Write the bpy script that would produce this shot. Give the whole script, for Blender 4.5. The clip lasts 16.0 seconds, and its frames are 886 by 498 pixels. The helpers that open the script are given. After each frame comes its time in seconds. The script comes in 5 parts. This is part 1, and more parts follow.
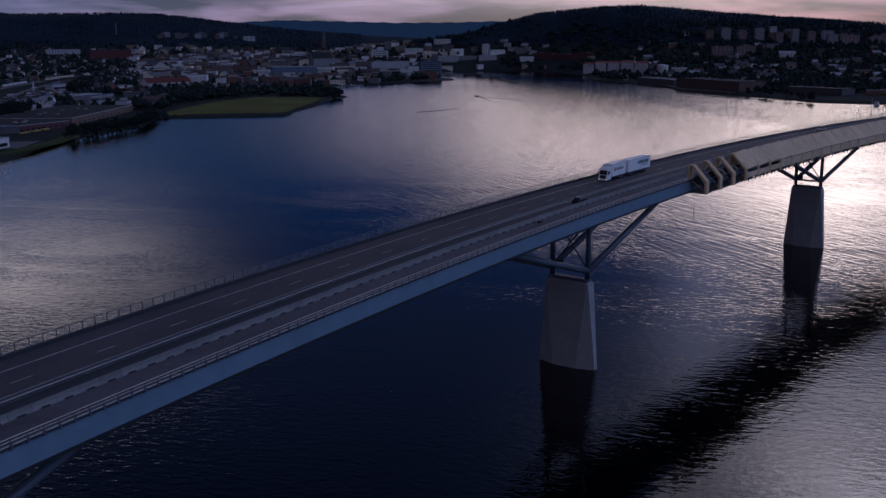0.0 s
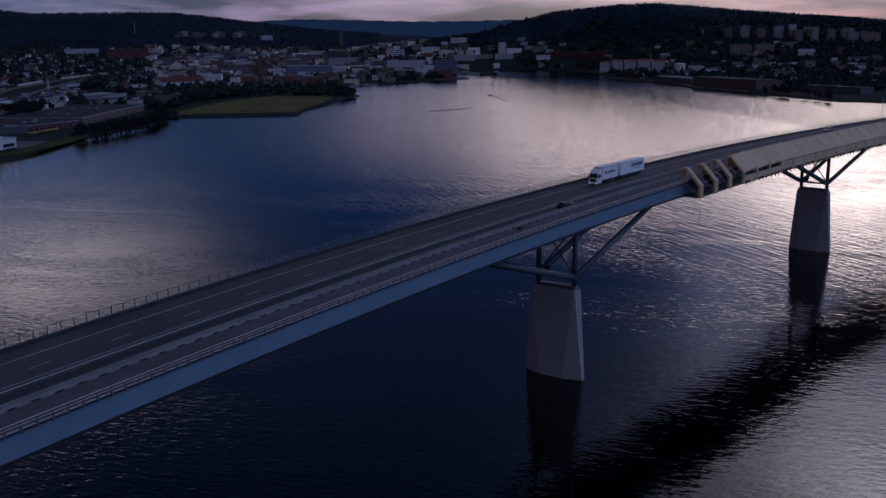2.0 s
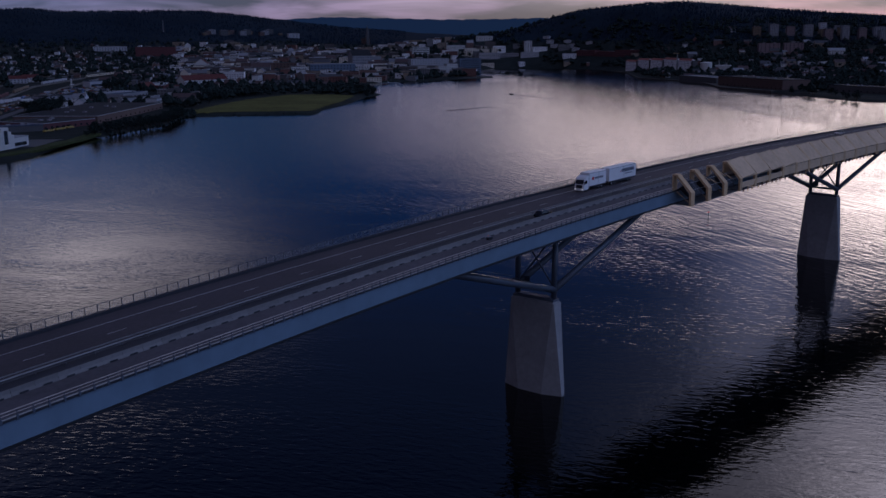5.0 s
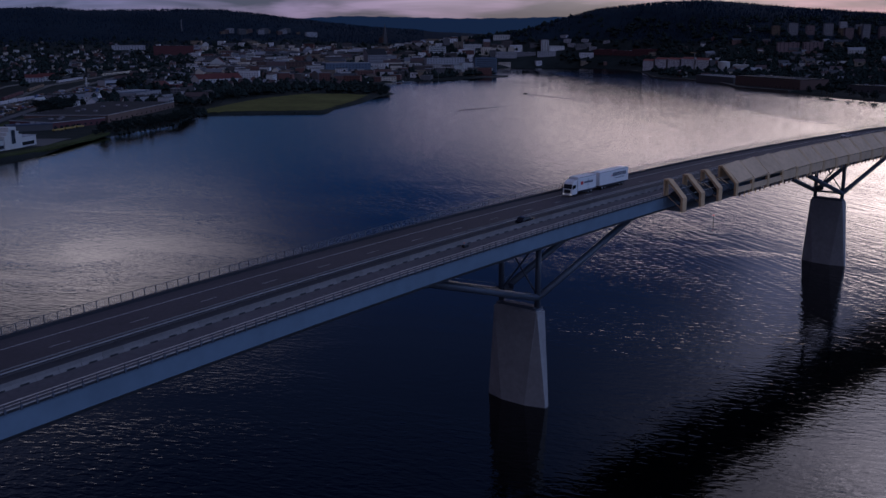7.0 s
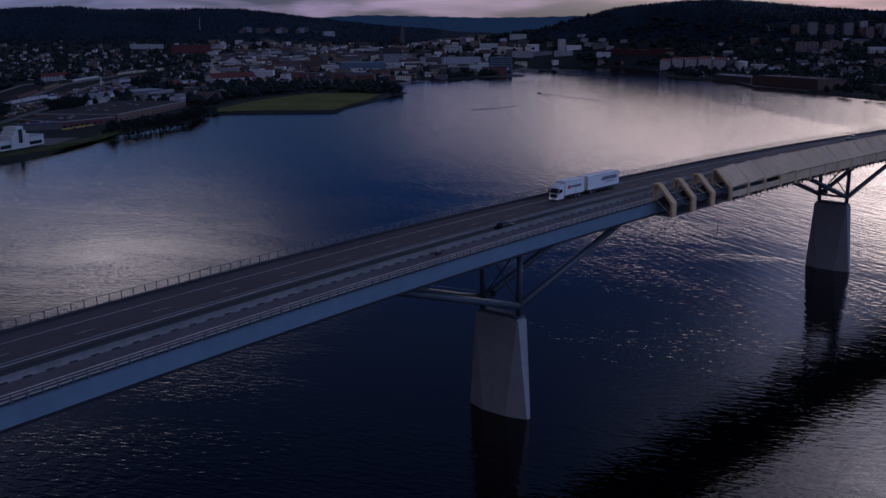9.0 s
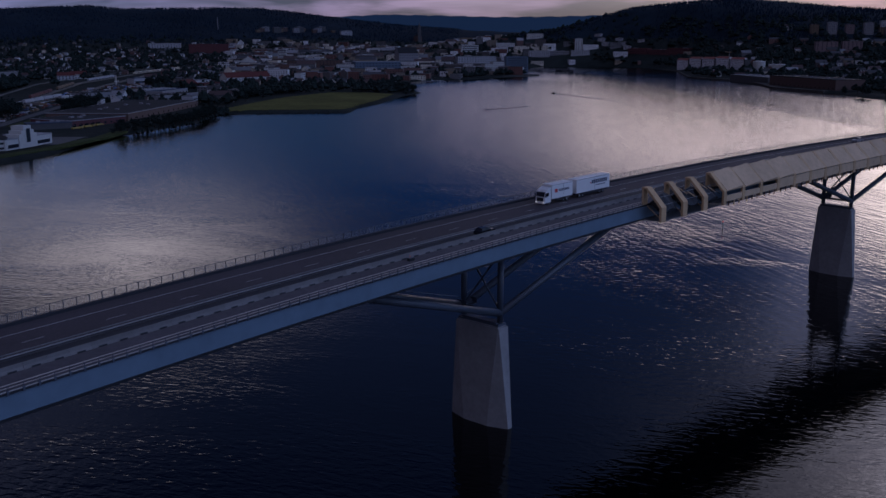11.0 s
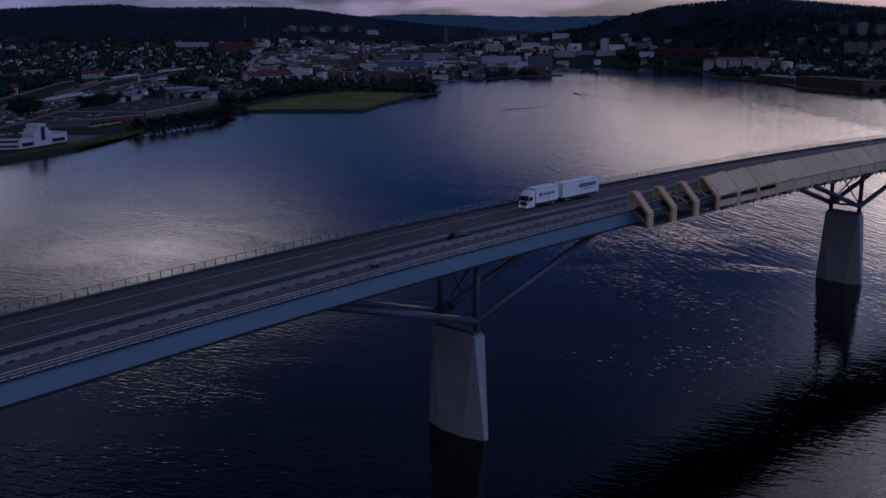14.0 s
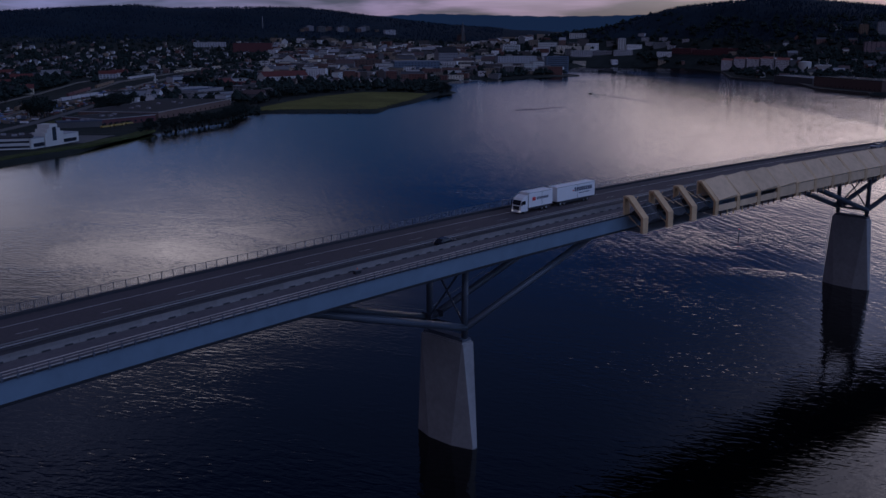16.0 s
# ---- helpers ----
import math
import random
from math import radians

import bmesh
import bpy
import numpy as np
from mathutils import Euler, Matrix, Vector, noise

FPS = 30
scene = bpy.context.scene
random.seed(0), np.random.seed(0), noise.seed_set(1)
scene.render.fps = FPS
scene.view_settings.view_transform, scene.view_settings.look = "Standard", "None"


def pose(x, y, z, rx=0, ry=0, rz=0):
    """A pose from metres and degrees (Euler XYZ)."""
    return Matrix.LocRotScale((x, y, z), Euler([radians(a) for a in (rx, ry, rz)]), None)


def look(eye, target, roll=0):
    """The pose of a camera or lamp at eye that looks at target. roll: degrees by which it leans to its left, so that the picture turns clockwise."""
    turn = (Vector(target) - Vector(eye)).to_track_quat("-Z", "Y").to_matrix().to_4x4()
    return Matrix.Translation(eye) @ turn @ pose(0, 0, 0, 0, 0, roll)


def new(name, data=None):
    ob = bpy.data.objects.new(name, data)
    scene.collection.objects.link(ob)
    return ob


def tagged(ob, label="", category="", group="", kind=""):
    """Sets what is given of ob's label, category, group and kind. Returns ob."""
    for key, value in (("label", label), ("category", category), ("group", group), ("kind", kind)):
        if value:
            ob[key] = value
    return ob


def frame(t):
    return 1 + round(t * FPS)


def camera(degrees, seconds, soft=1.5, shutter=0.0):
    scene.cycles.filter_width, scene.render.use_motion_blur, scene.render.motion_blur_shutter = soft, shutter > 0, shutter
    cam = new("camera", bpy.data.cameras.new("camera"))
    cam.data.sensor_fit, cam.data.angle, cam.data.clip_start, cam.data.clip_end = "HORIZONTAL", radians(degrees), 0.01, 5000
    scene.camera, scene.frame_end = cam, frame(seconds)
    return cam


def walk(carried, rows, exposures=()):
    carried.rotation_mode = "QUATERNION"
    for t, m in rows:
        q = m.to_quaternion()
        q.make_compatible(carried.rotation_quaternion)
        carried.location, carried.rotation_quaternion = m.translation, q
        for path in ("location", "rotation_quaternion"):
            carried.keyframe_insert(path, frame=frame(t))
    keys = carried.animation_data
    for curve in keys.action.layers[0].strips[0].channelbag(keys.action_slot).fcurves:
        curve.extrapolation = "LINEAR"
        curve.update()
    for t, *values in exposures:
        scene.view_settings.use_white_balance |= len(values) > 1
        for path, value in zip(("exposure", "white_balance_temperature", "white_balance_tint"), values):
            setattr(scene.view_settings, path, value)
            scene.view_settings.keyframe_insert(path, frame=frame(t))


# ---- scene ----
cam = camera(48.75, 16.0, soft=1.5)
PATH = [
    (0, (-191.715, -112.027, 75.296), (-114.597, -51.922, 54.315), -0.21),
    (1, (-186.234, -113.213, 75.353), (-109.739, -52.339, 54.311), -0.31),
    (2, (-181.166, -114.335, 75.437), (-105.295, -52.705, 54.334), -0.33),
    (3, (-176.289, -115.409, 75.550), (-101.047, -53.034, 54.387), -0.32),
    (4, (-171.463, -116.450, 75.685), (-96.855, -53.337, 54.464), -0.29),
    (5, (-166.614, -117.470, 75.834), (-92.644, -53.629, 54.556), -0.26),
    (6, (-161.721, -118.481, 75.980), (-88.394, -53.919, 54.650), -0.24),
    (7, (-156.806, -119.490, 76.109), (-84.127, -54.216, 54.730), -0.23),
    (8, (-151.923, -120.505, 76.206), (-79.895, -54.527, 54.784), -0.22),
    (9, (-147.144, -121.527, 76.260), (-75.769, -54.855, 54.802), -0.21),
    (10, (-142.545, -122.555, 76.269), (-71.825, -55.197, 54.782), -0.19),
    (11, (-138.200, -123.582, 76.234), (-68.136, -55.550, 54.726), -0.16),
    (12, (-134.163, -124.599, 76.172), (-64.756, -55.900, 54.649), -0.12),
    (13, (-130.459, -125.587, 76.111), (-61.711, -56.233, 54.577), -0.07),
    (14, (-127.072, -126.526, 76.094), (-58.985, -56.524, 54.552), -0.03),
    (15, (-123.930, -127.385, 76.182), (-56.511, -56.744, 54.631), -0.02),
    (16, (-120.900, -128.130, 76.458), (-54.157, -56.854, 54.890), -0.07),
]
walk(cam, [(t, look(e, g, r)) for t, e, g, r in PATH], [(0, 0.0, 5800, 13), (16, 0.0, 5800, 13)])

# ---- dusk sky and light ----
SUN_AZ, SUN_EL = 74.0, 1.0  # degrees clockwise from +y, degrees above the horizon
SKY_TONE, SKY_STRENGTH = (0.14, 0.375, 0.84, 1), 0.10
# cloud banks and two added glows: azimuth, elevation, spreads across and up in degrees, colour
BANKS = (
    (73.8, 8.0, 3.9, 2.0, (36.0, 27.5, 22.5)),
    (79, 25.5, 6.2, 4.6, (25.0, 21.6, 22.4)),
    (67, 5.3, 5.0, 1.9, (10.5, 7.8, 6.5)),
    (58.6, 5.6, 4.4, 2.0, (12.5, 9.4, 7.9)),
    (48.5, 3.6, 3.6, 1.3, (3.6, 2.7, 2.8)),
    (67.5, 15.5, 2.2, 3.0, (1.5, 1.5, 2.2)),
    (24.0, 6.0, 7.0, 2.6, (0.55, 0.85, 1.7)),
    (27.0, 12.8, 5.6, 2.1, (8.4, 7.0, 6.4)),
    (16.5, 8.0, 3.2, 2.6, (4.6, 3.9, 3.6)),
    (18.5, 22.5, 4.5, 2.4, (1.0, 1.0, 1.4)),
    # these two lie out of view, added to light the near faces
    (155, 32, 30, 30, (4.7, 6.1, 10.3)),
    (255, 30, 28, 28, (2.3, 1.85, 2.0)),
)
# cloud in the last light, low along the horizon
STREAKS = (
    (50, 1.2, 13, 1.7, (1.7, 1.05, 1.45)),
    (72, 1.5, 8, 1.1, (2.6, 1.2, 1.25)),
    (24, 1.2, 12, 1.7, (0.95, 0.85, 1.6)),
)
# a dark sheet of cloud above the clear gap: azimuth, elevation, spreads, colour, cover
SHEET = (48, 21, 30, 5.5, (0.31, 0.45, 1.0), 0.74)


def nodes_of(tree):
    tree.nodes.clear()

    def add(kind, **sets):
        n = tree.nodes.new(kind)
        for key, value in sets.items():
            if key in n.inputs:
                n.inputs[key].default_value = value
        return n

    return add, tree.links.new


def dusk_world():
    w = bpy.data.worlds.new("dusk_sky")
    scene.world = w
    w.use_nodes = True
    add, link = nodes_of(w.node_tree)
    out, back = add("ShaderNodeOutputWorld"), add("ShaderNodeBackground", Strength=SKY_STRENGTH)
    link(back.outputs[0], out.inputs[0])

    def math_node(kind, a, b=None):
        n = add("ShaderNodeMath")
        n.operation = kind
        for i, v in enumerate((a, b)):
            if v is None:
                continue
            if isinstance(v, (int, float)):
                n.inputs[i].default_value = v
            else:
                link(v, n.inputs[i])
        return n.outputs[0]

    sky = add("ShaderNodeTexSky")
    sky.sky_type, sky.sun_disc = "NISHITA", False
    sky.sun_elevation, sky.sun_rotation = radians(SUN_EL), radians(SUN_AZ)
    sky.air_density, sky.dust_density, sky.ozone_density = 1.0, 0.1, 4.0
    tone = add("ShaderNodeMix")
    tone.data_type, tone.blend_type = "RGBA", "MULTIPLY"
    tone.inputs["Factor"].default_value = 1.0
    link(sky.outputs[0], tone.inputs["A"])
    tone.inputs["B"].default_value = SKY_TONE
    total = tone.outputs["Result"]
    # broken cloud: a noise over the sky, flattened towards the horizon
    co = add("ShaderNodeTexCoord")
    way = co.outputs["Generated"]
    place = add("ShaderNodeMapping")
    place.inputs["Location"].default_value = (0.3, 1.7, 0.4)
    place.inputs["Scale"].default_value = (7.0, 7.0, 40.0)
    link(way, place.inputs["Vector"])
    tex = add("ShaderNodeTexNoise", Scale=1.0, Detail=5.0, Roughness=0.58, Distortion=0.25)
    link(place.outputs[0], tex.inputs["Vector"])
    ramp = add("ShaderNodeMapRange")
    for key, v in (("From Min", 0.37), ("From Max", 0.63), ("To Min", 0.42), ("To Max", 1.5)):
        ramp.inputs[key].default_value = v
    link(tex.outputs[0], ramp.inputs["Value"])
    soft = add("ShaderNodeMapRange")
    for key, v in (("From Min", 0.37), ("From Max", 0.63), ("To Min", 0.78), ("To Max", 1.22)):
        soft.inputs[key].default_value = v
    link(tex.outputs[0], soft.inputs["Value"])
    # thin streaks of cloud low over the horizon
    thin = add("ShaderNodeMapping")
    thin.inputs["Location"].default_value = (1.3, 0.2, 2.4)
    thin.inputs["Scale"].default_value = (7.0, 7.0, 52.0)
    link(way, thin.inputs["Vector"])
    streak = add("ShaderNodeTexNoise", Scale=1.0, Detail=4.0, Roughness=0.55, Distortion=0.35)
    link(thin.outputs[0], streak.inputs["Vector"])
    bright = add("ShaderNodeMapRange")
    for key, v in (("From Min", 0.42), ("From Max", 0.66), ("To Min", 0.42), ("To Max", 1.6)):
        bright.inputs[key].default_value = v
    link(streak.outputs[0], bright.inputs["Value"])

    def bell_of(az, el, wide, high):
        """A soft oval about one direction of the sky."""
        a, e = radians(az), radians(el)
        ahead = Vector((math.sin(a) * math.cos(e), math.cos(a) * math.cos(e), math.sin(e)))
        across = Vector((math.cos(a), -math.sin(a), 0))
        parts_of = []
        for axis in (ahead, across, across.cross(ahead)):
            dot = add("ShaderNodeVectorMath")
            dot.operation = "DOT_PRODUCT"
            dot.inputs[1].default_value = axis
            link(way, dot.inputs[0])
            parts_of.append(dot.outputs["Value"])
        off = [math_node("POWER", math_node("ABSOLUTE", math_node("MULTIPLY", d, 1 / radians(w))), 2.0) for d, w in zip(parts_of[1:], (wide, high))]
        bell = math_node("EXPONENT", math_node("MULTIPLY", math_node("ADD", off[0], off[1]), -0.5))
        return math_node("MULTIPLY", bell, math_node("MAXIMUM", parts_of[0], 0.0))

    deck = add("ShaderNodeMix")
    deck.data_type = "RGBA"
    link(math_node("MULTIPLY", math_node("MINIMUM", math_node("MULTIPLY", bell_of(*SHEET[:4]), 1.4), 1.0), SHEET[5]), deck.inputs["Factor"])
    link(total, deck.inputs["A"])
    deck.inputs["B"].default_value = (*SHEET[4], 1)
    total = deck.outputs["Result"]
    for az, el, wide, high, color in BANKS + STREAKS:
        bank = add("ShaderNodeVectorMath")
        bank.operation = "SCALE"
        bank.inputs[0].default_value = color
        link(math_node("MULTIPLY", bell_of(az, el, wide, high), (bright if el < 2 else soft if el < 10 else ramp).outputs[0]), bank.inputs["Scale"])
        plus = add("ShaderNodeVectorMath")
        plus.operation = "ADD"
        link(total, plus.inputs[0])
        link(bank.outputs[0], plus.inputs[1])
        total = plus.outputs[0]
    link(total, back.inputs["Color"])


dusk_world()
sun = new("sun", bpy.data.lights.new("sun", "SUN"))
sun.data.energy, sun.data.angle, sun.data.color = 0.5, radians(0.6), (1, 0.72, 0.5)
sun.matrix_world = look((2000 * math.sin(radians(SUN_AZ)), 2000 * math.cos(radians(SUN_AZ)), 2000 * math.tan(radians(SUN_EL))), (0, 0, 0))


# ---- materials ----
def material(name, color, rough=0.7, metal=0.0, spread=0.25, grain=0.5, bump=0.0, each=0.0, islands=False, big=None, spec=0.5):
    """Surface with mottling at two scales; each: how far single pieces differ."""
    m = bpy.data.materials.new(name)
    m.use_nodes = True
    add, link = nodes_of(m.node_tree)
    out, body = add("ShaderNodeOutputMaterial"), add("ShaderNodeBsdfPrincipled")
    link(body.outputs[0], out.inputs[0])
    body.inputs["Roughness"].default_value, body.inputs["Metallic"].default_value = rough, metal
    body.inputs["Specular IOR Level"].default_value = spec
    co = add("ShaderNodeTexCoord")
    fine = add("ShaderNodeTexNoise", Scale=1 / grain, Detail=5.0, Roughness=0.6)
    wide = add("ShaderNodeTexNoise", Scale=1 / (big or grain * 9), Detail=3.0, Roughness=0.55)
    for n in (fine, wide):
        link(co.outputs["Object"], n.inputs["Vector"])
    total = add("ShaderNodeMath")
    total.operation = "ADD"
    link(fine.outputs[0], total.inputs[0])
    link(wide.outputs[0], total.inputs[1])
    value = add("ShaderNodeMapRange")
    for key, v in (("From Min", 0.6), ("From Max", 1.4), ("To Min", 1 - spread), ("To Max", 1 + spread)):
        value.inputs[key].default_value = v
    link(total.outputs[0], value.inputs["Value"])
    hsv = add("ShaderNodeHueSaturation")
    hsv.inputs["Color"].default_value = (*color, 1)
    if each:
        pick = add("ShaderNodeNewGeometry") if islands else add("ShaderNodeObjectInfo")
        own = add("ShaderNodeMapRange")
        own.inputs["To Min"].default_value, own.inputs["To Max"].default_value = 1 - each, 1 + each
        link(pick.outputs["Random Per Island" if islands else "Random"], own.inputs["Value"])
        both = add("ShaderNodeMath")
        both.operation = "MULTIPLY"
        link(own.outputs[0], both.inputs[0])
        link(value.outputs[0], both.inputs[1])
        link(both.outputs[0], hsv.inputs["Value"])
    else:
        link(value.outputs[0], hsv.inputs["Value"])
    link(hsv.outputs[0], body.inputs["Base Color"])
    if bump:
        b = add("ShaderNodeBump", Strength=0.6, Distance=bump)
        link(fine.outputs[0], b.inputs["Height"])
        link(b.outputs[0], body.inputs["Normal"])
    return m


def palette(name, stops, rough=0.75, grain=3.0):
    """One surface for many joined pieces, each piece taking one of several colours."""
    m = material(name, (1, 1, 1), rough, spread=0.2, grain=grain)
    add, link = m.node_tree.nodes.new, m.node_tree.links.new
    geo, ramp = add("ShaderNodeNewGeometry"), add("ShaderNodeValToRGB")
    ramp.color_ramp.interpolation = "CONSTANT"
    while len(ramp.color_ramp.elements) < len(stops):
        ramp.color_ramp.elements.new(0.5)
    for i, c in enumerate(stops):
        ramp.color_ramp.elements[i].position = i / len(stops)
        ramp.color_ramp.elements[i].color = (*c, 1)
    link(geo.outputs["Random Per Island"], ramp.inputs[0])
    hsv = next(n for n in m.node_tree.nodes if n.bl_idname == "ShaderNodeHueSaturation")
    link(ramp.outputs[0], hsv.inputs["Color"])
    return m


def water_material():
    m = bpy.data.materials.new("bay_water")
    m.use_nodes = True
    add, link = nodes_of(m.node_tree)
    out, body = add("ShaderNodeOutputMaterial"), add("ShaderNodeBsdfPrincipled")
    link(body.outputs[0], out.inputs[0])
    body.inputs["Base Color"].default_value = (0.0002, 0.0004, 0.0008, 1)
    body.inputs["Roughness"].default_value, body.inputs["IOR"].default_value = 0.03, 1.33
    co = add("ShaderNodeTexCoord")

    def waves(size, turn, stretch, detail, warp):
        spin, place = add("ShaderNodeMapping"), add("ShaderNodeMapping")
        spin.inputs["Rotation"].default_value = (0, 0, radians(turn))
        place.inputs["Scale"].default_value = (1 / size, 1 / (size * stretch), 1)
        link(co.outputs["Object"], spin.inputs["Vector"])
        link(spin.outputs[0], place.inputs["Vector"])
        n = add("ShaderNodeTexNoise", Scale=1.0, Detail=detail, Roughness=0.55, Distortion=warp)
        link(place.outputs[0], n.inputs["Vector"])
        return n

    def blend(kind, p, q, r=None):
        n = add("ShaderNodeMath")
        n.operation = kind
        for i, v in enumerate((p, q, r)):
            if isinstance(v, (int, float)):
                n.inputs[i].default_value = v
            elif v is not None:
                link(v, n.inputs[i])
        return n.outputs[0]

    def span(source, low, high, to_low, to_high):
        n = add("ShaderNodeMapRange")
        n.interpolation_type = "SMOOTHSTEP"
        link(source, n.inputs["Value"])
        for key, v in (("From Min", low), ("From Max", high), ("To Min", to_low), ("To Max", to_high)):
            n.inputs[key].default_value = v
        return n.outputs[0]

    def toward(x, y):
        n = add("ShaderNodeVectorMath")
        n.operation = "DOT_PRODUCT"
        link(co.outputs["Object"], n.inputs[0])
        n.inputs[1].default_value = (x, y, 0)
        return n.outputs["Value"]

    # heights in metres: short ripples, wind chop, and the longer swell that comes in under the bridge
    ripple, chop, swell = waves(0.6, -45, 1.6, 1.0, 0.4), waves(1.5, -25, 2.2, 1.0, 0.5), waves(2.3, 31, 7.0, 0.0, 0.25)
    gust, lull = waves(120, 30, 1.8, 3.0, 0.8), waves(38, -25, 2.6, 2.0, 0.9)
    patches = blend("MULTIPLY", span(gust.outputs[0], 0.34, 0.64, 0.5, 1.1), span(lull.outputs[0], 0.38, 0.60, 0.45, 1.2))
    # a gust ruffles the water between the piers
    off = add("ShaderNodeVectorMath")
    off.operation = "DISTANCE"
    link(co.outputs["Object"], off.inputs[0])
    off.inputs[1].default_value = (55, -12, 0)
    patches = blend("MULTIPLY_ADD", span(off.outputs["Value"], 5, 50, 0.55, 0.0), span(lull.outputs[0], 0.36, 0.60, 0.5, 1.2), patches)
    # past the bridge the bay is smoother and more even
    away = add("ShaderNodeMix")
    link(span(toward(0.68, 0.73), 150, 420, 0.0, 1.0), away.inputs[0])
    link(patches, away.inputs[2])
    away.inputs[3].default_value = 0.7
    patches = away.outputs[0]
    # the open east side of the bay lies in the wind, up to a sharp edge
    open_side = toward(1.0, -0.915)
    wind = span(open_side, 485, 530, 1.0, WIND)
    link(span(open_side, 485, 530, 0.012, 0.06), body.inputs["Roughness"])
    # the inner harbour is sheltered again
    reach = toward(0.68, 0.73)
    force = blend("MULTIPLY", blend("MULTIPLY", patches, wind), span(reach, 1380, 1520, 1.0, 0.5))
    short = blend("ADD", blend("MULTIPLY", ripple.outputs[0], RIPPLE), blend("MULTIPLY", chop.outputs[0], CHOP))
    rolling = blend("MULTIPLY", blend("MULTIPLY", swell.outputs[0], SWELL), blend("MULTIPLY", span(toward(1, 0), 60, 170, 0.0, 1.0), span(toward(0, 1), 110, 260, 1.0, 0.45)))
    b = add("ShaderNodeBump", Distance=1.0, Strength=1.0)
    link(blend("MULTIPLY_ADD", short, force, rolling), b.inputs["Height"])
    # far out the wind waves turn their steeper sides to the south-west
    tip, lift = add("ShaderNodeVectorMath"), add("ShaderNodeVectorMath")
    tip.operation, lift.operation = "SCALE", "ADD"
    tip.inputs[0].default_value = (-0.68, -0.73, 0)
    steep = add("ShaderNodeMapRange")
    link(reach, steep.inputs["Value"])
    for key, v in (("From Min", 480), ("From Max", 1550), ("To Min", 0.0), ("To Max", 0.036)):
        steep.inputs[key].default_value = v
    steep = blend("ADD", steep.outputs[0], span(reach, 1350, 1700, 0.0, 0.012))
    mottled = blend("ADD", span(lull.outputs[0], 0.38, 0.62, 0.5, 1.5), -1.0)
    link(blend("MULTIPLY", steep, blend("MULTIPLY_ADD", span(open_side, 485, 530, 0.0, 1.0), mottled, 1.0)), tip.inputs["Scale"])
    link(b.outputs[0], lift.inputs[0])
    link(tip.outputs[0], lift.inputs[1])
    unit = add("ShaderNodeVectorMath")
    unit.operation = "NORMALIZE"
    link(lift.outputs[0], unit.inputs[0])
    link(unit.outputs[0], body.inputs["Normal"])
    return m


RIPPLE, CHOP, SWELL, WIND = 0.022, 0.094, 0.085, 2.6
WATER = water_material()
ASPHALT = material("asphalt", (0.051, 0.041, 0.047), 0.85, spread=0.35, grain=0.6, big=14)
PAINT = material("road_paint", (0.38, 0.38, 0.37), 0.6, spread=0.3, grain=0.3)
STEEL_BLUE = material("blue_grey_painted_steel", (0.15, 0.215, 0.285), 0.5, spread=0.16, grain=2.5, big=20)
DARK_STEEL = material("grey_painted_steel_tube", (0.075, 0.09, 0.12), 0.45, spread=0.15, grain=1.2)
CONCRETE = material("pier_concrete", (0.27, 0.265, 0.27), 0.85, spread=0.22, grain=1.1, big=6, bump=0.02)
BARRIER = material("precast_concrete", (0.18, 0.172, 0.17), 0.85, spread=0.18, grain=0.5, each=0.14)
GALVANISED = material("galvanised_steel", (0.29, 0.285, 0.285), 0.6, 0.15, spread=0.15, grain=0.3)
RAIL_STEEL = material("dark_railing_steel", (0.11, 0.11, 0.12), 0.5, 0.3, grain=0.3)
PLY = material("weathered_plywood_sheeting", (0.56, 0.40, 0.25), 0.8, spread=0.2, grain=1.4, each=0.07, big=9)
PLY_EDGE = material("raw_timber_frame", (0.54, 0.36, 0.195), 0.8, spread=0.22, grain=0.5)
WHITE_BOX = material("white_truck_panel", (0.78, 0.78, 0.77), 0.4, spread=0.06, grain=1.5)
BLACK_RUBBER = material("black_rubber", (0.02, 0.02, 0.02), 0.8, grain=0.2)
DARK_GLASS = material("dark_glass", (0.012, 0.014, 0.018), 0.08, grain=1.0)
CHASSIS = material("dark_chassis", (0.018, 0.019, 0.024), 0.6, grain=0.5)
INK_DARK = material("dark_blue_lettering", (0.05, 0.06, 0.10), 0.5, grain=0.5)
INK_RED = material("red_lettering", (0.55, 0.03, 0.03), 0.5, grain=0.5)
CAR_PAINT = material("dark_car_paint", (0.02, 0.022, 0.028), 0.25, 0.2, grain=1.0)
SILVER_PAINT = material("silver_car_paint", (0.35, 0.36, 0.37), 0.3, 0.4, grain=1.0)
GRASS = material("meadow_grass", (0.095, 0.094, 0.031), 0.95, spread=0.45, grain=6, big=55, spec=0.04)
DUSTY = material("dusty_asphalt", (0.076, 0.068, 0.077), 0.9, spread=0.4, grain=0.7, big=11)
# near-black of the kerbs, reused to paint the dark drain openings of the barriers
NEAR_BLACK = material("near_black_kerb_and_gaps", (0.022, 0.023, 0.030), 0.7, grain=0.6)
GROUND = material("town_ground", (0.022, 0.027, 0.026), 0.95, spread=0.5, grain=14, big=140, spec=0.04)
# blue of the distant haze is mixed into this forest colour
HAZY_FOREST_FLOOR = material("forest", (0.013, 0.021, 0.031), 0.95, spread=0.4, grain=20, big=200, spec=0.04)
LEAF = material("broad_leaves", (0.017, 0.025, 0.024), 0.9, spread=0.35, grain=1.2, each=0.35, islands=True, spec=0.04)
# needle green shifted to blue, painting in the haze over the hills
HAZY_SPRUCE = material("haze_tinted_spruce", (0.012, 0.0225, 0.038), 0.95, spread=0.3, grain=2.0, each=0.25, islands=True, spec=0.04)
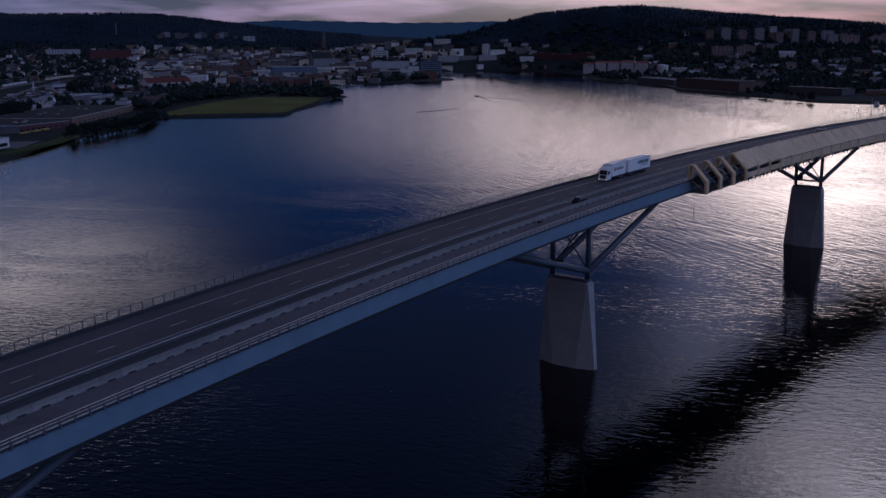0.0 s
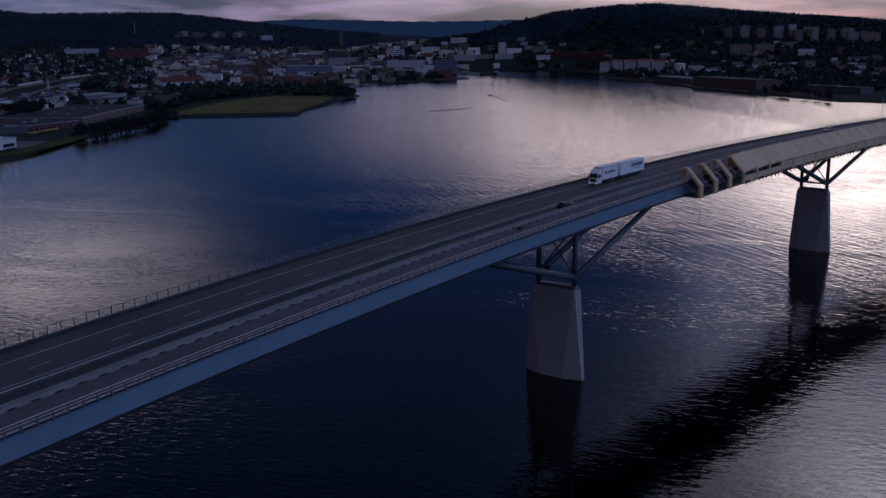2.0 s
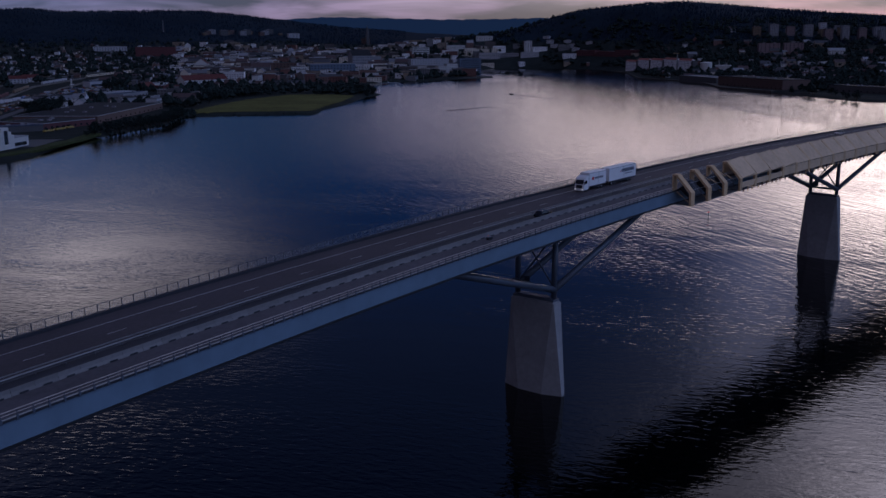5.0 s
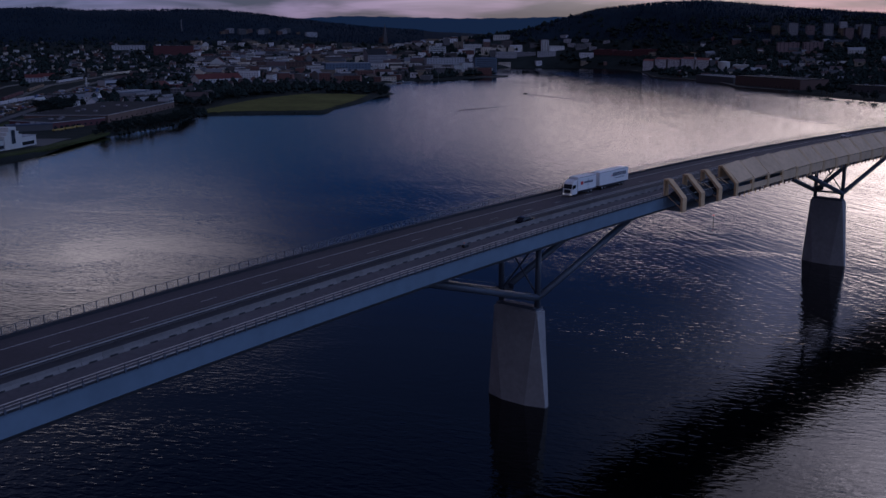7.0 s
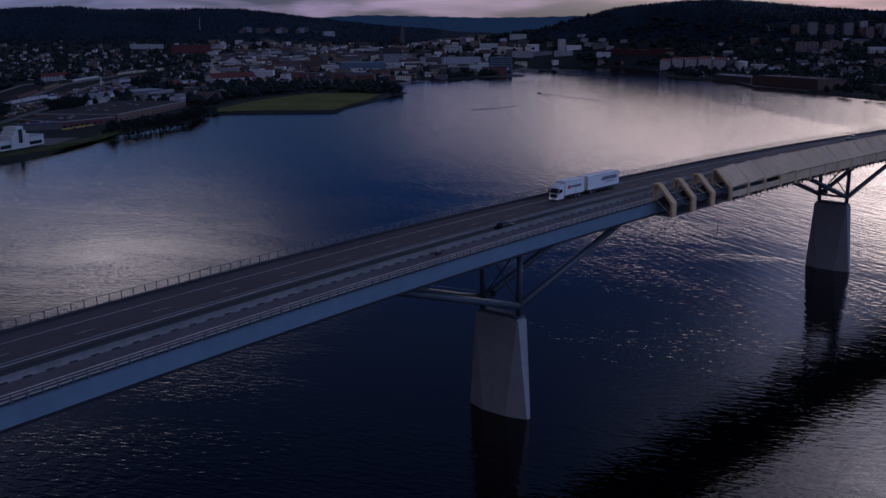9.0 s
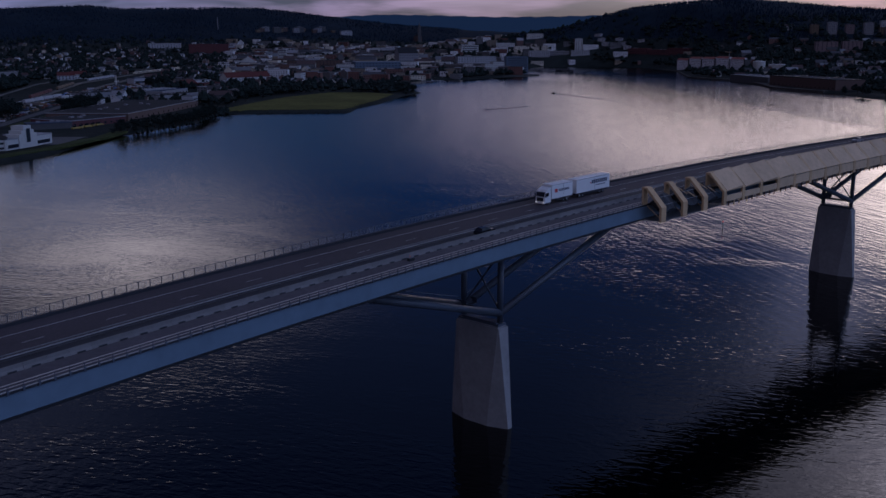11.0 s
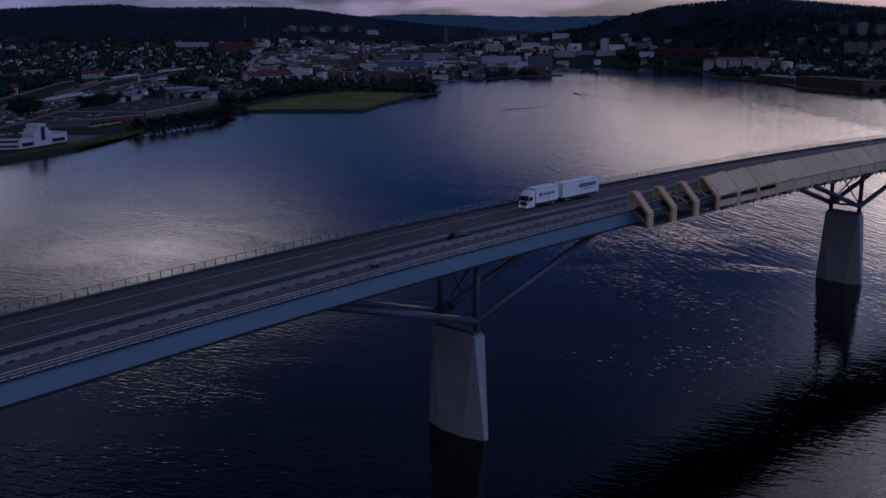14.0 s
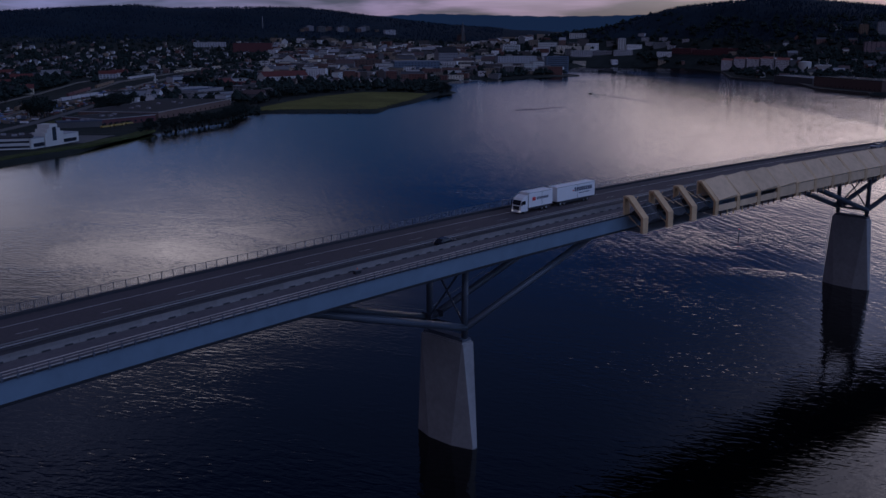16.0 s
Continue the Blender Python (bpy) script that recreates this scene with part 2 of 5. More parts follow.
BARK = material("bark", (0.05, 0.04, 0.03), 0.95, grain=0.3, spec=0.04)
ROAD_GREY = material("town_road", (0.062, 0.062, 0.068), 0.85, spread=0.25, grain=2.0, big=30)
STONE = material("rubble_stone", (0.08, 0.075, 0.07), 0.9, spread=0.4, grain=0.9, each=0.3, islands=True, spec=0.04)


# ---- building helpers ----
class Shape:
    """Vertices and faces of one mesh."""

    def __init__(self):
        self.v, self.f = [], []

    def add(self, verts, faces):
        n = len(self.v)
        self.v.extend(verts)
        self.f.extend([tuple(i + n for i in face) for face in faces])
        return self

    def box(self, x0, x1, y0, y1, z0, z1, m=None):
        c = [(x, y, z) for z in (z0, z1) for x, y in ((x0, y0), (x1, y0), (x1, y1), (x0, y1))]
        if m is not None:
            c = [tuple(m @ Vector(p)) for p in c]
        return self.add(c, [(3, 2, 1, 0), (4, 5, 6, 7), (0, 1, 5, 4), (1, 2, 6, 5), (2, 3, 7, 6), (3, 0, 4, 7)])

    def tube(self, p, q, r0, r1=None, n=10):
        p, q = Vector(p), Vector(q)
        r1 = r0 if r1 is None else r1
        d = (q - p).normalized()
        a = d.orthogonal().normalized()
        b = d.cross(a)
        ring = [(math.cos(2 * math.pi * k / n), math.sin(2 * math.pi * k / n)) for k in range(n)]
        v = [tuple(e + (a * c + b * s) * r) for e, r in ((p, r0), (q, r1)) for c, s in ring]
        f = [(k, (k + 1) % n, n + (k + 1) % n, n + k) for k in range(n)]
        return self.add(v, f + [tuple(range(n - 1, -1, -1)), tuple(range(n, 2 * n))])

    def rings(self, rings, closed=True, caps=True):
        """Skin over a row of equal rings of points."""
        n = len(rings[0])
        v = [tuple(p) for ring in rings for p in ring]
        f = []
        for i in range(len(rings) - 1):
            for k in range(n if closed else n - 1):
                a, b = i * n + k, i * n + (k + 1) % n
                f.append((a, b, b + n, a + n))
        if caps and closed:
            f += [tuple(range(n - 1, -1, -1)), tuple(range((len(rings) - 1) * n, len(rings) * n))]
        return self.add(v, f)

    def mesh(self, name, mat, smooth=False):
        me = bpy.data.meshes.new(name)
        me.from_pydata(self.v, [], self.f)
        me.materials.append(mat)
        if smooth:
            me.polygons.foreach_set("use_smooth", [True] * len(me.polygons))
        me.update()
        return me


def part(name, shape, mat, parent=None, label="", m=None, smooth=False):
    """One mesh object under a thing or a part. shape: a Shape, or a mesh to share."""
    ob = new(name, shape if isinstance(shape, bpy.types.Mesh) else shape.mesh(name, mat, smooth))
    if parent is not None:
        ob.parent = parent
    if m is not None:
        ob.matrix_basis = m
    if label:
        ob["label"] = label
    return ob


def thing(name, label, category, group="", kind="", m=None):
    ob = new(name)
    if m is not None:
        ob.matrix_basis = m
    return tagged(ob, label, category, group, kind)


# ---- land and water ----
SHORE = [(-3158, -1579), (-947, -947), (-695, -337), (-653, -63), (-442, 147), (-168, 335), (0, 423), (79, 464), (140, 499),
         (215, 573), (262, 598), (338, 638), (385, 689), (400, 699), (419, 691), (495, 619), (537, 657), (607, 695), (726, 781),
         (777, 802), (796, 848), (842, 926), (995, 1038), (1084, 1013)]
SHORE2 = [(1286, 1023), (1305, 1063), (1495, 1242), (1684, 1321), (1779, 1200), (1768, 1084), (1693, 1011), (1616, 926), (1399, 777),
          (1316, 616), (1168, 505), (1121, 412), (1074, 363), (1038, 307), (1002, 263), (1019, 181), (995, 21), (974, -189),
          (989, -484), (1158, -947), (3158, -1579)]
COAST = np.array(SHORE + SHORE2, float)
EYE = (-156.0, -120.0)


def shore_distance(x, y):
    """Metres from the shoreline, positive on land."""
    best = np.full(x.shape, 1e9)
    inside = np.zeros(x.shape, bool)
    ring = np.vstack([COAST, [(6000, -1579), (6000, 6500), (-5000, 6500), (-5000, -1579)]])
    n = len(COAST)
    for i in range(len(ring)):
        ax, ay = ring[i]
        bx, by = ring[(i + 1) % len(ring)]
        if i < n - 1:
            dx, dy = bx - ax, by - ay
            t = np.clip(((x - ax) * dx + (y - ay) * dy) / (dx * dx + dy * dy), 0, 1)
            best = np.minimum(best, np.hypot(x - ax - t * dx, y - ay - t * dy))
        if ay != by:
            cross = ((ay > y) != (by > y)) & (x < (bx - ax) * (y - ay) / (by - ay) + ax)
            inside ^= cross
    return np.where(inside, best, -best)


LEFT_AZ = (-60, -10, 10, 19.9, 22.6, 26.7, 28.4, 33.6, 35.8, 37.7, 39.6, 44, 52, 80)
LEFT_H = (101, 132, 148, 157, 170, 183, 171, 177, 174, 160, 141, 106, 69, 38)
FAR_AZ = (-60, 20, 36, 39.5, 42.7, 45.6, 49.1, 52.3, 55.1, 60, 90)
FAR_H = (102, 122, 143, 153, 165, 160, 152, 153, 158, 153, 122)
RIGHT_AZ = (30, 45, 50, 52.6, 54.5, 56.8, 58.3, 60.4, 62.6, 67.4, 72.3, 75.6, 82, 95, 120)
RIGHT_H = (3, 35, 66, 82, 108, 138, 146, 155, 159, 137, 119, 106, 93, 66, 45)


def ground_height(x, y):
    x, y = np.asarray(x, float), np.asarray(y, float)
    dx, dy = x - EYE[0], y - EYE[1]
    far, az = np.hypot(dx, dy), np.degrees(np.arctan2(dx, dy))
    sd = shore_distance(x, y)
    base = np.minimum(2.4, 0.35 * sd) + 0.0065 * np.clip(far - 800, 0, 2600) * np.clip(sd / 300, 0, 1)
    base = np.where(sd > 0, base, np.maximum(-6, 0.3 * sd))
    z = base
    for azs, hs, at, near, back in ((LEFT_AZ, LEFT_H, 4100, 650, 900), (RIGHT_AZ, RIGHT_H, 2720, 590, 900)):
        h = np.interp(az, azs, hs)
        g = np.exp(-(((far - at) / np.where(far < at, near, back)) ** 2))
        z = np.maximum(z, base + np.maximum(h - base, 0) * g * np.clip(sd / 250, 0, 1))
    return z


def land_sheet():
    xs = np.unique(np.concatenate([np.arange(-5000, -900, 160), np.arange(-900, -60, 40), np.arange(-60, 1150, 9.0), np.arange(1150, 2000, 14.0),
                                   np.arange(2000, 3600, 40), np.arange(3600, 5001, 100)]))
    ys = np.unique(np.concatenate([np.arange(-1600, -300, 130), np.arange(-300, 380, 24), np.arange(380, 1120, 9.0), np.arange(1120, 1500, 16.0),
                                   np.arange(1500, 3600, 40), np.arange(3600, 5001, 80)]))
    gx, gy = np.meshgrid(xs, ys, indexing="ij")
    gz = ground_height(gx, gy)
    rough = np.sin(gx * 0.013 + 1) * np.sin(gy * 0.011) * 2 + np.sin(gx * 0.031) * np.sin(gy * 0.027 + 2)
    gz = gz + rough * np.clip((gz - 25) / 40, 0, 1) * 2.0
    nx, ny = gx.shape
    ids = np.arange(nx * ny).reshape(nx, ny)
    q = np.stack([ids[:-1, :-1], ids[1:, :-1], ids[1:, 1:], ids[:-1, 1:]], -1).reshape(-1, 4)
    z = gz.reshape(-1)
    q = q[(z[q] > -5.9).any(1)]
    sh = Shape()
    sh.v, sh.f = np.stack([gx, gy, gz], -1).reshape(-1, 3).tolist(), q.tolist()
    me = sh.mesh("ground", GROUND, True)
    me.materials.append(HAZY_FOREST_FLOOR)
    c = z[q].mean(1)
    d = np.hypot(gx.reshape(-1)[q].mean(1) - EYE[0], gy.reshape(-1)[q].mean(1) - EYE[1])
    # high and far ground takes the colour with painted haze
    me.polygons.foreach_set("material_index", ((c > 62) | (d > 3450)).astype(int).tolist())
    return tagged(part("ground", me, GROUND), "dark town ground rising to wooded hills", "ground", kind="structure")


land_sheet()


def distant_ridge():
    """Ridge on the horizon, beyond the wooded hills; its blue haze is painted glow."""
    m = bpy.data.materials.new("painted_haze")
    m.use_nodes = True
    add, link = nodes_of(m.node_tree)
    # an even emission stands in for the air in front of the ridge
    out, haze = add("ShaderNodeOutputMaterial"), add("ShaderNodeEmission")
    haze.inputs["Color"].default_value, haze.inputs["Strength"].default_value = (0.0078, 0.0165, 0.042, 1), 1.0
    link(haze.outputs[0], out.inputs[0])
    low, high = [], []
    for i in range(241):
        az = 10 + 60 * i / 240
        h = float(np.interp(az, FAR_AZ, FAR_H)) + 1.5 * math.sin(az * 5.1) + 0.9 * math.sin(az * 13.7 + 1)
        x, y = EYE[0] + math.sin(radians(az)) * 4740, EYE[1] + math.cos(radians(az)) * 4740
        low.append((x, y, 0))
        high.append((x, y, h))
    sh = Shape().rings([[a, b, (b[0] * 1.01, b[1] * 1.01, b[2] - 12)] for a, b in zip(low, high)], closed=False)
    return tagged(part("backdrop", sh, m), "ridge on the horizon with blue haze painted as a glow", "backdrop", kind="structure")


distant_ridge()
bay = part("water", Shape().add([(-6000, -5000, 0), (6000, -5000, 0), (6000, 6000, 0), (-6000, 6000, 0)], [(0, 1, 2, 3)]), WATER)
tagged(bay, "rippled dark blue bay water reflecting dusk clouds", "water", kind="structure")


# ---- the bridge ----
def deck_at(x):
    """Centre line of the carriageway: y, z and the slope dy/dx."""
    u = x - 87.5
    return -0.484 - 0.0042618 * u + 2.714e-4 * (7656.25 - u * u), 40.573 + 0.0061063 * u - 0.432e-4 * u * u, -0.0042618 - 5.428e-4 * u


def on_deck(x, o, h):
    """The point o metres to the side of the centre line and h above the road."""
    y, z, s = deck_at(x)
    n = math.hypot(1, s)
    return Vector((x - o * s / n, y + o / n, z + h))


def deck_pose(x, o, h=0.0, turn=0.0):
    p = on_deck(x, o, h)
    _, _, s = deck_at(x)
    rise = (deck_at(x + 1)[1] - deck_at(x - 1)[1]) / 2
    return Matrix.Translation(p) @ Euler((0, -math.atan(rise), math.atan(s) + radians(turn))).to_matrix().to_4x4()


def along(x0, x1, step, ring):
    """Rings of a strip that follows the deck, from (side, height) pairs."""
    n = max(1, round((x1 - x0) / step))
    return [[on_deck(x0 + (x1 - x0) * i / n, o, h) for o, h in ring] for i in range(n + 1)]


X0, X1 = -680.0, 960.0
NEAR, FAR = -11.6, 11.85
bridge = thing("bridge", "long curved road bridge with blue-grey steel girder on concrete piers", "bridge")
part("girder", Shape().rings(along(X0, X1, 6, [(NEAR, -0.06), (NEAR, -0.34), (NEAR + 0.16, -0.36), (-11.28, -3.1), (-9.6, -3.62), (-7.4, -4.0),
                                             (7.4, -4.0), (9.6, -3.62), (11.5, -3.2), (FAR - 0.16, -0.36), (FAR, -0.34), (FAR, -0.06)])), STEEL_BLUE, bridge,
     "blue-grey painted steel box girder")
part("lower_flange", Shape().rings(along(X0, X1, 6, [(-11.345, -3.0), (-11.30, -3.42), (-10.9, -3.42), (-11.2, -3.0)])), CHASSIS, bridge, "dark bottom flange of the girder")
part("roadway", Shape().rings(along(X0, X1, 6, [(NEAR + 0.3, -0.02), (NEAR + 0.3, 0.0), (0, 0.03), (FAR - 0.5, 0.0), (FAR - 0.5, -0.02)])), ASPHALT, bridge, "worn dark asphalt")
part("edge_beam", Shape().rings(along(X0, X1, 6, [(NEAR - 0.02, -0.3), (NEAR - 0.02, 0.14), (NEAR + 0.42, 0.14), (NEAR + 0.42, -0.02)])), NEAR_BLACK, bridge)
part("edge_beam", Shape().rings(along(X0, X1, 6, [(FAR + 0.02, -0.3), (FAR + 0.02, 0.42), (FAR - 0.5, 0.42), (FAR - 0.5, -0.02)])), NEAR_BLACK, bridge)

part("closed_lane", Shape().rings(along(X0, X1, 6, [(-11.1, 0.0), (-11.1, 0.034), (-6.2, 0.04), (-6.2, 0.0)])), DUSTY, bridge, "dusty closed lane")
part("median_strip", Shape().rings(along(X0, X1, 6, [(-5.6, 0.02), (-5.6, 0.045), (-0.75, 0.045), (-0.75, 0.02)])), NEAR_BLACK, bridge, "dark strip between the guard rails and the barriers")
for o in (7.68,):
    part("edge_line", Shape().rings(along(X0, X1, 6, [(o - 0.1, 0.034), (o + 0.1, 0.034)]), closed=False), PAINT, bridge)
dash = Shape().add([(-1.5, -0.07, 0.036), (1.5, -0.07, 0.036), (1.5, 0.07, 0.036), (-1.5, 0.07, 0.036)], [(0, 1, 2, 3)]).mesh("lane_dash", PAINT)
for i in range(-22, 40):
    part("lane_dash", dash, PAINT, bridge, m=deck_pose(-100.6 + 12 * i, 3.45))
for i in range(-30, 40):
    part("edge_dash", dash, PAINT, bridge, m=deck_pose(-142 + 6 * i, -9.0))


def guard_rail(name, o, h, side, post_step, x0, x1, label):
    """Steel guard rail: a folded beam on posts."""
    s = side
    rail = part(name, Shape().rings(along(x0, x1, 5, [(o, h - 0.07), (o + 0.05 * s, h - 0.04), (o + 0.02 * s, h), (o + 0.05 * s, h + 0.04), (o, h + 0.08), (o - 0.08 * s, h + 0.08), (o - 0.03 * s, h - 0.07)])),
                GALVANISED, bridge, label)
    post = Shape().box(-0.05, 0.05, -0.06, 0.06, 0, h - 0.08).mesh("post", RAIL_STEEL)
    n = int((x1 - x0) / post_step)
    for i in range(n + 1):
        if i < 150:
            part("post", post, RAIL_STEEL, rail, m=deck_pose(x0 + i * post_step, o - 0.12 * s, 0.0))
    part("lower_tube", Shape().rings(along(x0, x1, 5, [(o, h - 0.34), (o + 0.05 * s, h - 0.3), (o, h - 0.26), (o - 0.05 * s, h - 0.3)])), RAIL_STEEL, rail)
    return rail


guard_rail("guard_rail", -1.2, 0.62, 1, 4.0, -200, 390, "galvanised median guard rail")
guard_rail("guard_rail", -2.25, 0.62, -1, 4.0, -200, 390, "galvanised median guard rail")


FLASHING = material("pale_edge_flashing", (0.36, 0.33, 0.31), 0.55, spread=0.3, grain=0.9)
PARAPET = material("pale_rail_paint", (0.50, 0.43, 0.38), 0.6, spread=0.25, grain=0.8)


def near_parapet():
    """Low parapet of tubes on bracketed posts along the work side."""
    x0, x1 = -190.0, 40.0
    rail = part("parapet", Shape().rings(along(x0, x1, 4, [(NEAR - 0.02 + 0.06 * c, 0.86 + 0.05 * s) for c, s in ((1, 0), (0.5, 0.87), (-0.5, 0.87), (-1, 0), (-0.5, -0.87), (0.5, -0.87))])),
                PARAPET, bridge, "pale weathered parapet rail")
    for h, r in ((0.5, 0.045), (0.26, 0.03)):
        part("tube", Shape().rings(along(x0, x1, 4, [(NEAR + r * c, h + r * s) for c, s in ((1, 0), (0, 1), (-1, 0), (0, -1))])), PARAPET if h > 0.4 else RAIL_STEEL, rail)
    part("edge_flashing", Shape().rings(along(x0, x1, 4, [(NEAR - 0.05, 0.02), (NEAR - 0.05, 0.1), (NEAR - 0.02, 0.15), (NEAR + 0.06, 0.15), (NEAR + 0.06, 0.13)])), FLASHING, rail, "pale metal edge flashing")
    post = Shape().box(-0.035, 0.035, -0.05, 0.05, -0.1, 0.83).box(-0.13, 0.13, -0.13, 0.0, -0.36, 0.2).mesh("post", DARK_STEEL)
    for i in range(int((x1 - x0) / 1.9)):
        part("post", post, DARK_STEEL, rail, m=deck_pose(-111.2 + 1.88 * (i - 42), NEAR - 0.02))


near_parapet()


FENCE_WIRE = material("pale_fence_wire", (0.42, 0.41, 0.41), 0.6, 0.1, grain=0.4)


def far_railing():
    x0, x1 = -190.0, 420.0
    rail = part("railing", Shape().rings(along(x0, x1, 4, [(FAR - 0.2 + 0.032 * c, 1.66 + 0.032 * s) for c, s in ((1, 1), (-1, 1), (-1, -1), (1, -1))])), RAIL_STEEL, bridge, "dark steel railing with fine bars")
    part("bottom_rail", Shape().rings(along(x0, x1, 4, [(FAR - 0.2 + 0.03 * c, 0.56 + 0.03 * s) for c, s in ((1, 1), (-1, 1), (-1, -1), (1, -1))])), RAIL_STEEL, rail)
    post = Shape().box(-0.04, 0.04, -0.06, 0.06, 0.4, 1.68).mesh("post", RAIL_STEEL)
    for i in range(300):
        part("post", post, RAIL_STEEL, rail, m=deck_pose(x0 + 0.4 + 2.0 * i, FAR - 0.2))
    bars = Shape()
    for i in range(int((x1 - x0) / 0.25)):
        p = on_deck(x0 + 0.25 * i, FAR - 0.2, 0.58)
        bars.add([(p.x - 0.012, p.y, p.z), (p.x + 0.012, p.y, p.z), (p.x, p.y + 0.02, p.z), (p.x - 0.012, p.y, p.z + 1.05), (p.x + 0.012, p.y, p.z + 1.05), (p.x, p.y + 0.02, p.z + 1.05)],
                 [(0, 1, 4, 3), (1, 2, 5, 4), (2, 0, 3, 5)])
    tagged(part("railing_infill", bars, FENCE_WIRE, rail), kind="stuff")


far_railing()


def pier(cx, cy):
    y, z, s = deck_at(cx)
    turn = math.atan(s)
    m = Matrix.Translation((cx, cy, 0)) @ Euler((0, 0, turn)).to_matrix().to_4x4()

    def octagon(a, b, fa, fb, h):
        return [(-a, -fb, h), (-fa, -b, h), (fa, -b, h), (a, -fb, h), (a, fb, h), (fa, b, h), (-fa, b, h), (-a, fb, h)]

    top = z - 19.3
    column = part("pier", Shape().rings([octagon(2.05, 7.5, 0.6, 2.9, -6), octagon(1.97, 7.35, 0.6, 2.97, 0.0), octagon(1.5, 5.45, 1.4, 5.3, top)]), CONCRETE, bridge,
                  "tapered eight-sided concrete pier standing in the water", m)
    part("pier_cap", Shape().rings([octagon(1.3, 5.1, 1.25, 5.05, top + h) for h in (0.0, 0.3)]), CONCRETE, column)
    low = top + 2.8
    for sy in (-1, 1):
        node = Vector((0, sy * 4.55, low))
        head = Vector((0, sy * 4.7, z - 3.7))
        part("column", Shape().tube(node - Vector((0, 0, 1.9)), head, 0.62, n=14), DARK_STEEL, column, "grey steel column", smooth=True)
        part("node_plate", Shape().box(-1.2, 1.2, sy * 4.55 - 0.6, sy * 4.55 + 0.5, top + 0.3, top + 0.75), DARK_STEEL, column)
        for sx in (-1, 1):
            e = on_deck(cx + sx * 41.0, sy * 4.8, -4.0)
            e = m.inverted() @ e
            part("strut", Shape().tube(node, e, 0.72, n=14), DARK_STEEL, column, "inclined grey steel tube", smooth=True)
    for sx in (-1, 1):
        e = m.inverted() @ on_deck(cx + sx * 39.0, 5.9, -3.6)
        part("handrail", Shape().tube((sx * 0.9, 5.35, low + 1.7), e, 0.06, n=6), GALVANISED, column, "thin pale handrail along the strut")
    part("access_platform", Shape().box(-1.7, 1.7, 2.6, 5.0, low + 0.3, low + 0.42).box(-1.7, -1.6, 2.6, 5.0, low + 0.42, low + 1.5).box(1.6, 1.7, 2.6, 5.0, low + 0.42, low + 1.5), DARK_STEEL, column)
    part("bearing_block", Shape().box(-1.0, 1.0, -4.4, 4.4, top + 0.3, top + 1.0), DARK_STEEL, column)
    a, b = Vector((0, -4.55, low + 0.4)), Vector((0, 4.7, z - 4.2))
    part("brace", Shape().tube(a, b, 0.2, n=8), DARK_STEEL, column)
    part("brace", Shape().tube((0, 4.55, low + 0.4), (0, -4.7, z - 4.2), 0.2, n=8), DARK_STEEL, column)
    part("tie", Shape().tube((0, -4.55, low), (0, 4.55, low), 0.35, n=8), DARK_STEEL, column)


for cx, cy in ((0.45, 0.41), (170.35, 0.65), (-169.5, -15.1), (340.2, -17.2), (510, -49.0), (680, -97.3), (-339.4, -46.0), (-509, -92.0)):
    pier(cx, cy)

# ---- traffic closure and painting enclosure ----
block = Shape().rings([[(x, y, z) for y, z in ((-0.32, 0.0), (-0.3, 0.12), (-0.13, 0.42), (-0.1, 0.85), (0.1, 0.85), (0.13, 0.42), (0.3, 0.12), (0.32, 0.0))] for x in (-1.46, 1.46)])
block_mesh = block.mesh("concrete_barrier", BARRIER)
# dark box painting the shade inside the drain opening under each barrier
drain_gap = Shape().box(-0.55, 0.55, -0.37, -0.3, 0.0, 0.22).mesh("foot_plate", NEAR_BLACK)
for i in range(80):
    x = -185 + 2.95 * i
    b = tagged(part("concrete_barrier", block_mesh, BARRIER, m=deck_pose(x, -5.95, 0.03, turn=random.uniform(-0.5, 0.5))), "grey precast concrete traffic barrier on the bridge deck", "barrier", "barriers along the closed lane")
    part("foot_plate", drain_gap, NEAR_BLACK, b)


def frame_rings():
    """Outline of one enclosure frame in the cross-section, as a bent beam."""
    outer = [(-11.35, 0.1), (-11.35, 3.95), (-12.5, 3.95), (-16.3, 0.0), (-16.3, -3.2)]
    inner = [(-11.7, 0.1), (-11.7, 3.5), (-12.3, 3.5), (-15.75, -0.2), (-15.75, -3.2)]
    return outer, inner


NETTING = material("brown_netting", (0.07, 0.05, 0.04), 0.9, spread=0.4, grain=0.5)
RUSTY = material("rusty_bracket", (0.085, 0.045, 0.032), 0.8, spread=0.4, grain=0.3)
BAY = 9.1
FRAME_X = [40.4 + BAY * i for i in range(38)]
outer, inner = frame_rings()


def enclosure_frame(x, parent, width=1.1):
    sh = Shape()
    for (a, b), (c, d) in zip(zip(outer[:-1], outer[1:]), zip(inner[:-1], inner[1:])):
        ring = lambda xx: [on_deck(xx, *a), on_deck(xx, *b), on_deck(xx, *d), on_deck(xx, *c)]
        sh.rings([ring(x - width / 2), ring(x + width / 2)])
    return part("timber_frame", sh, PLY_EDGE, parent, "pale timber-clad frame")


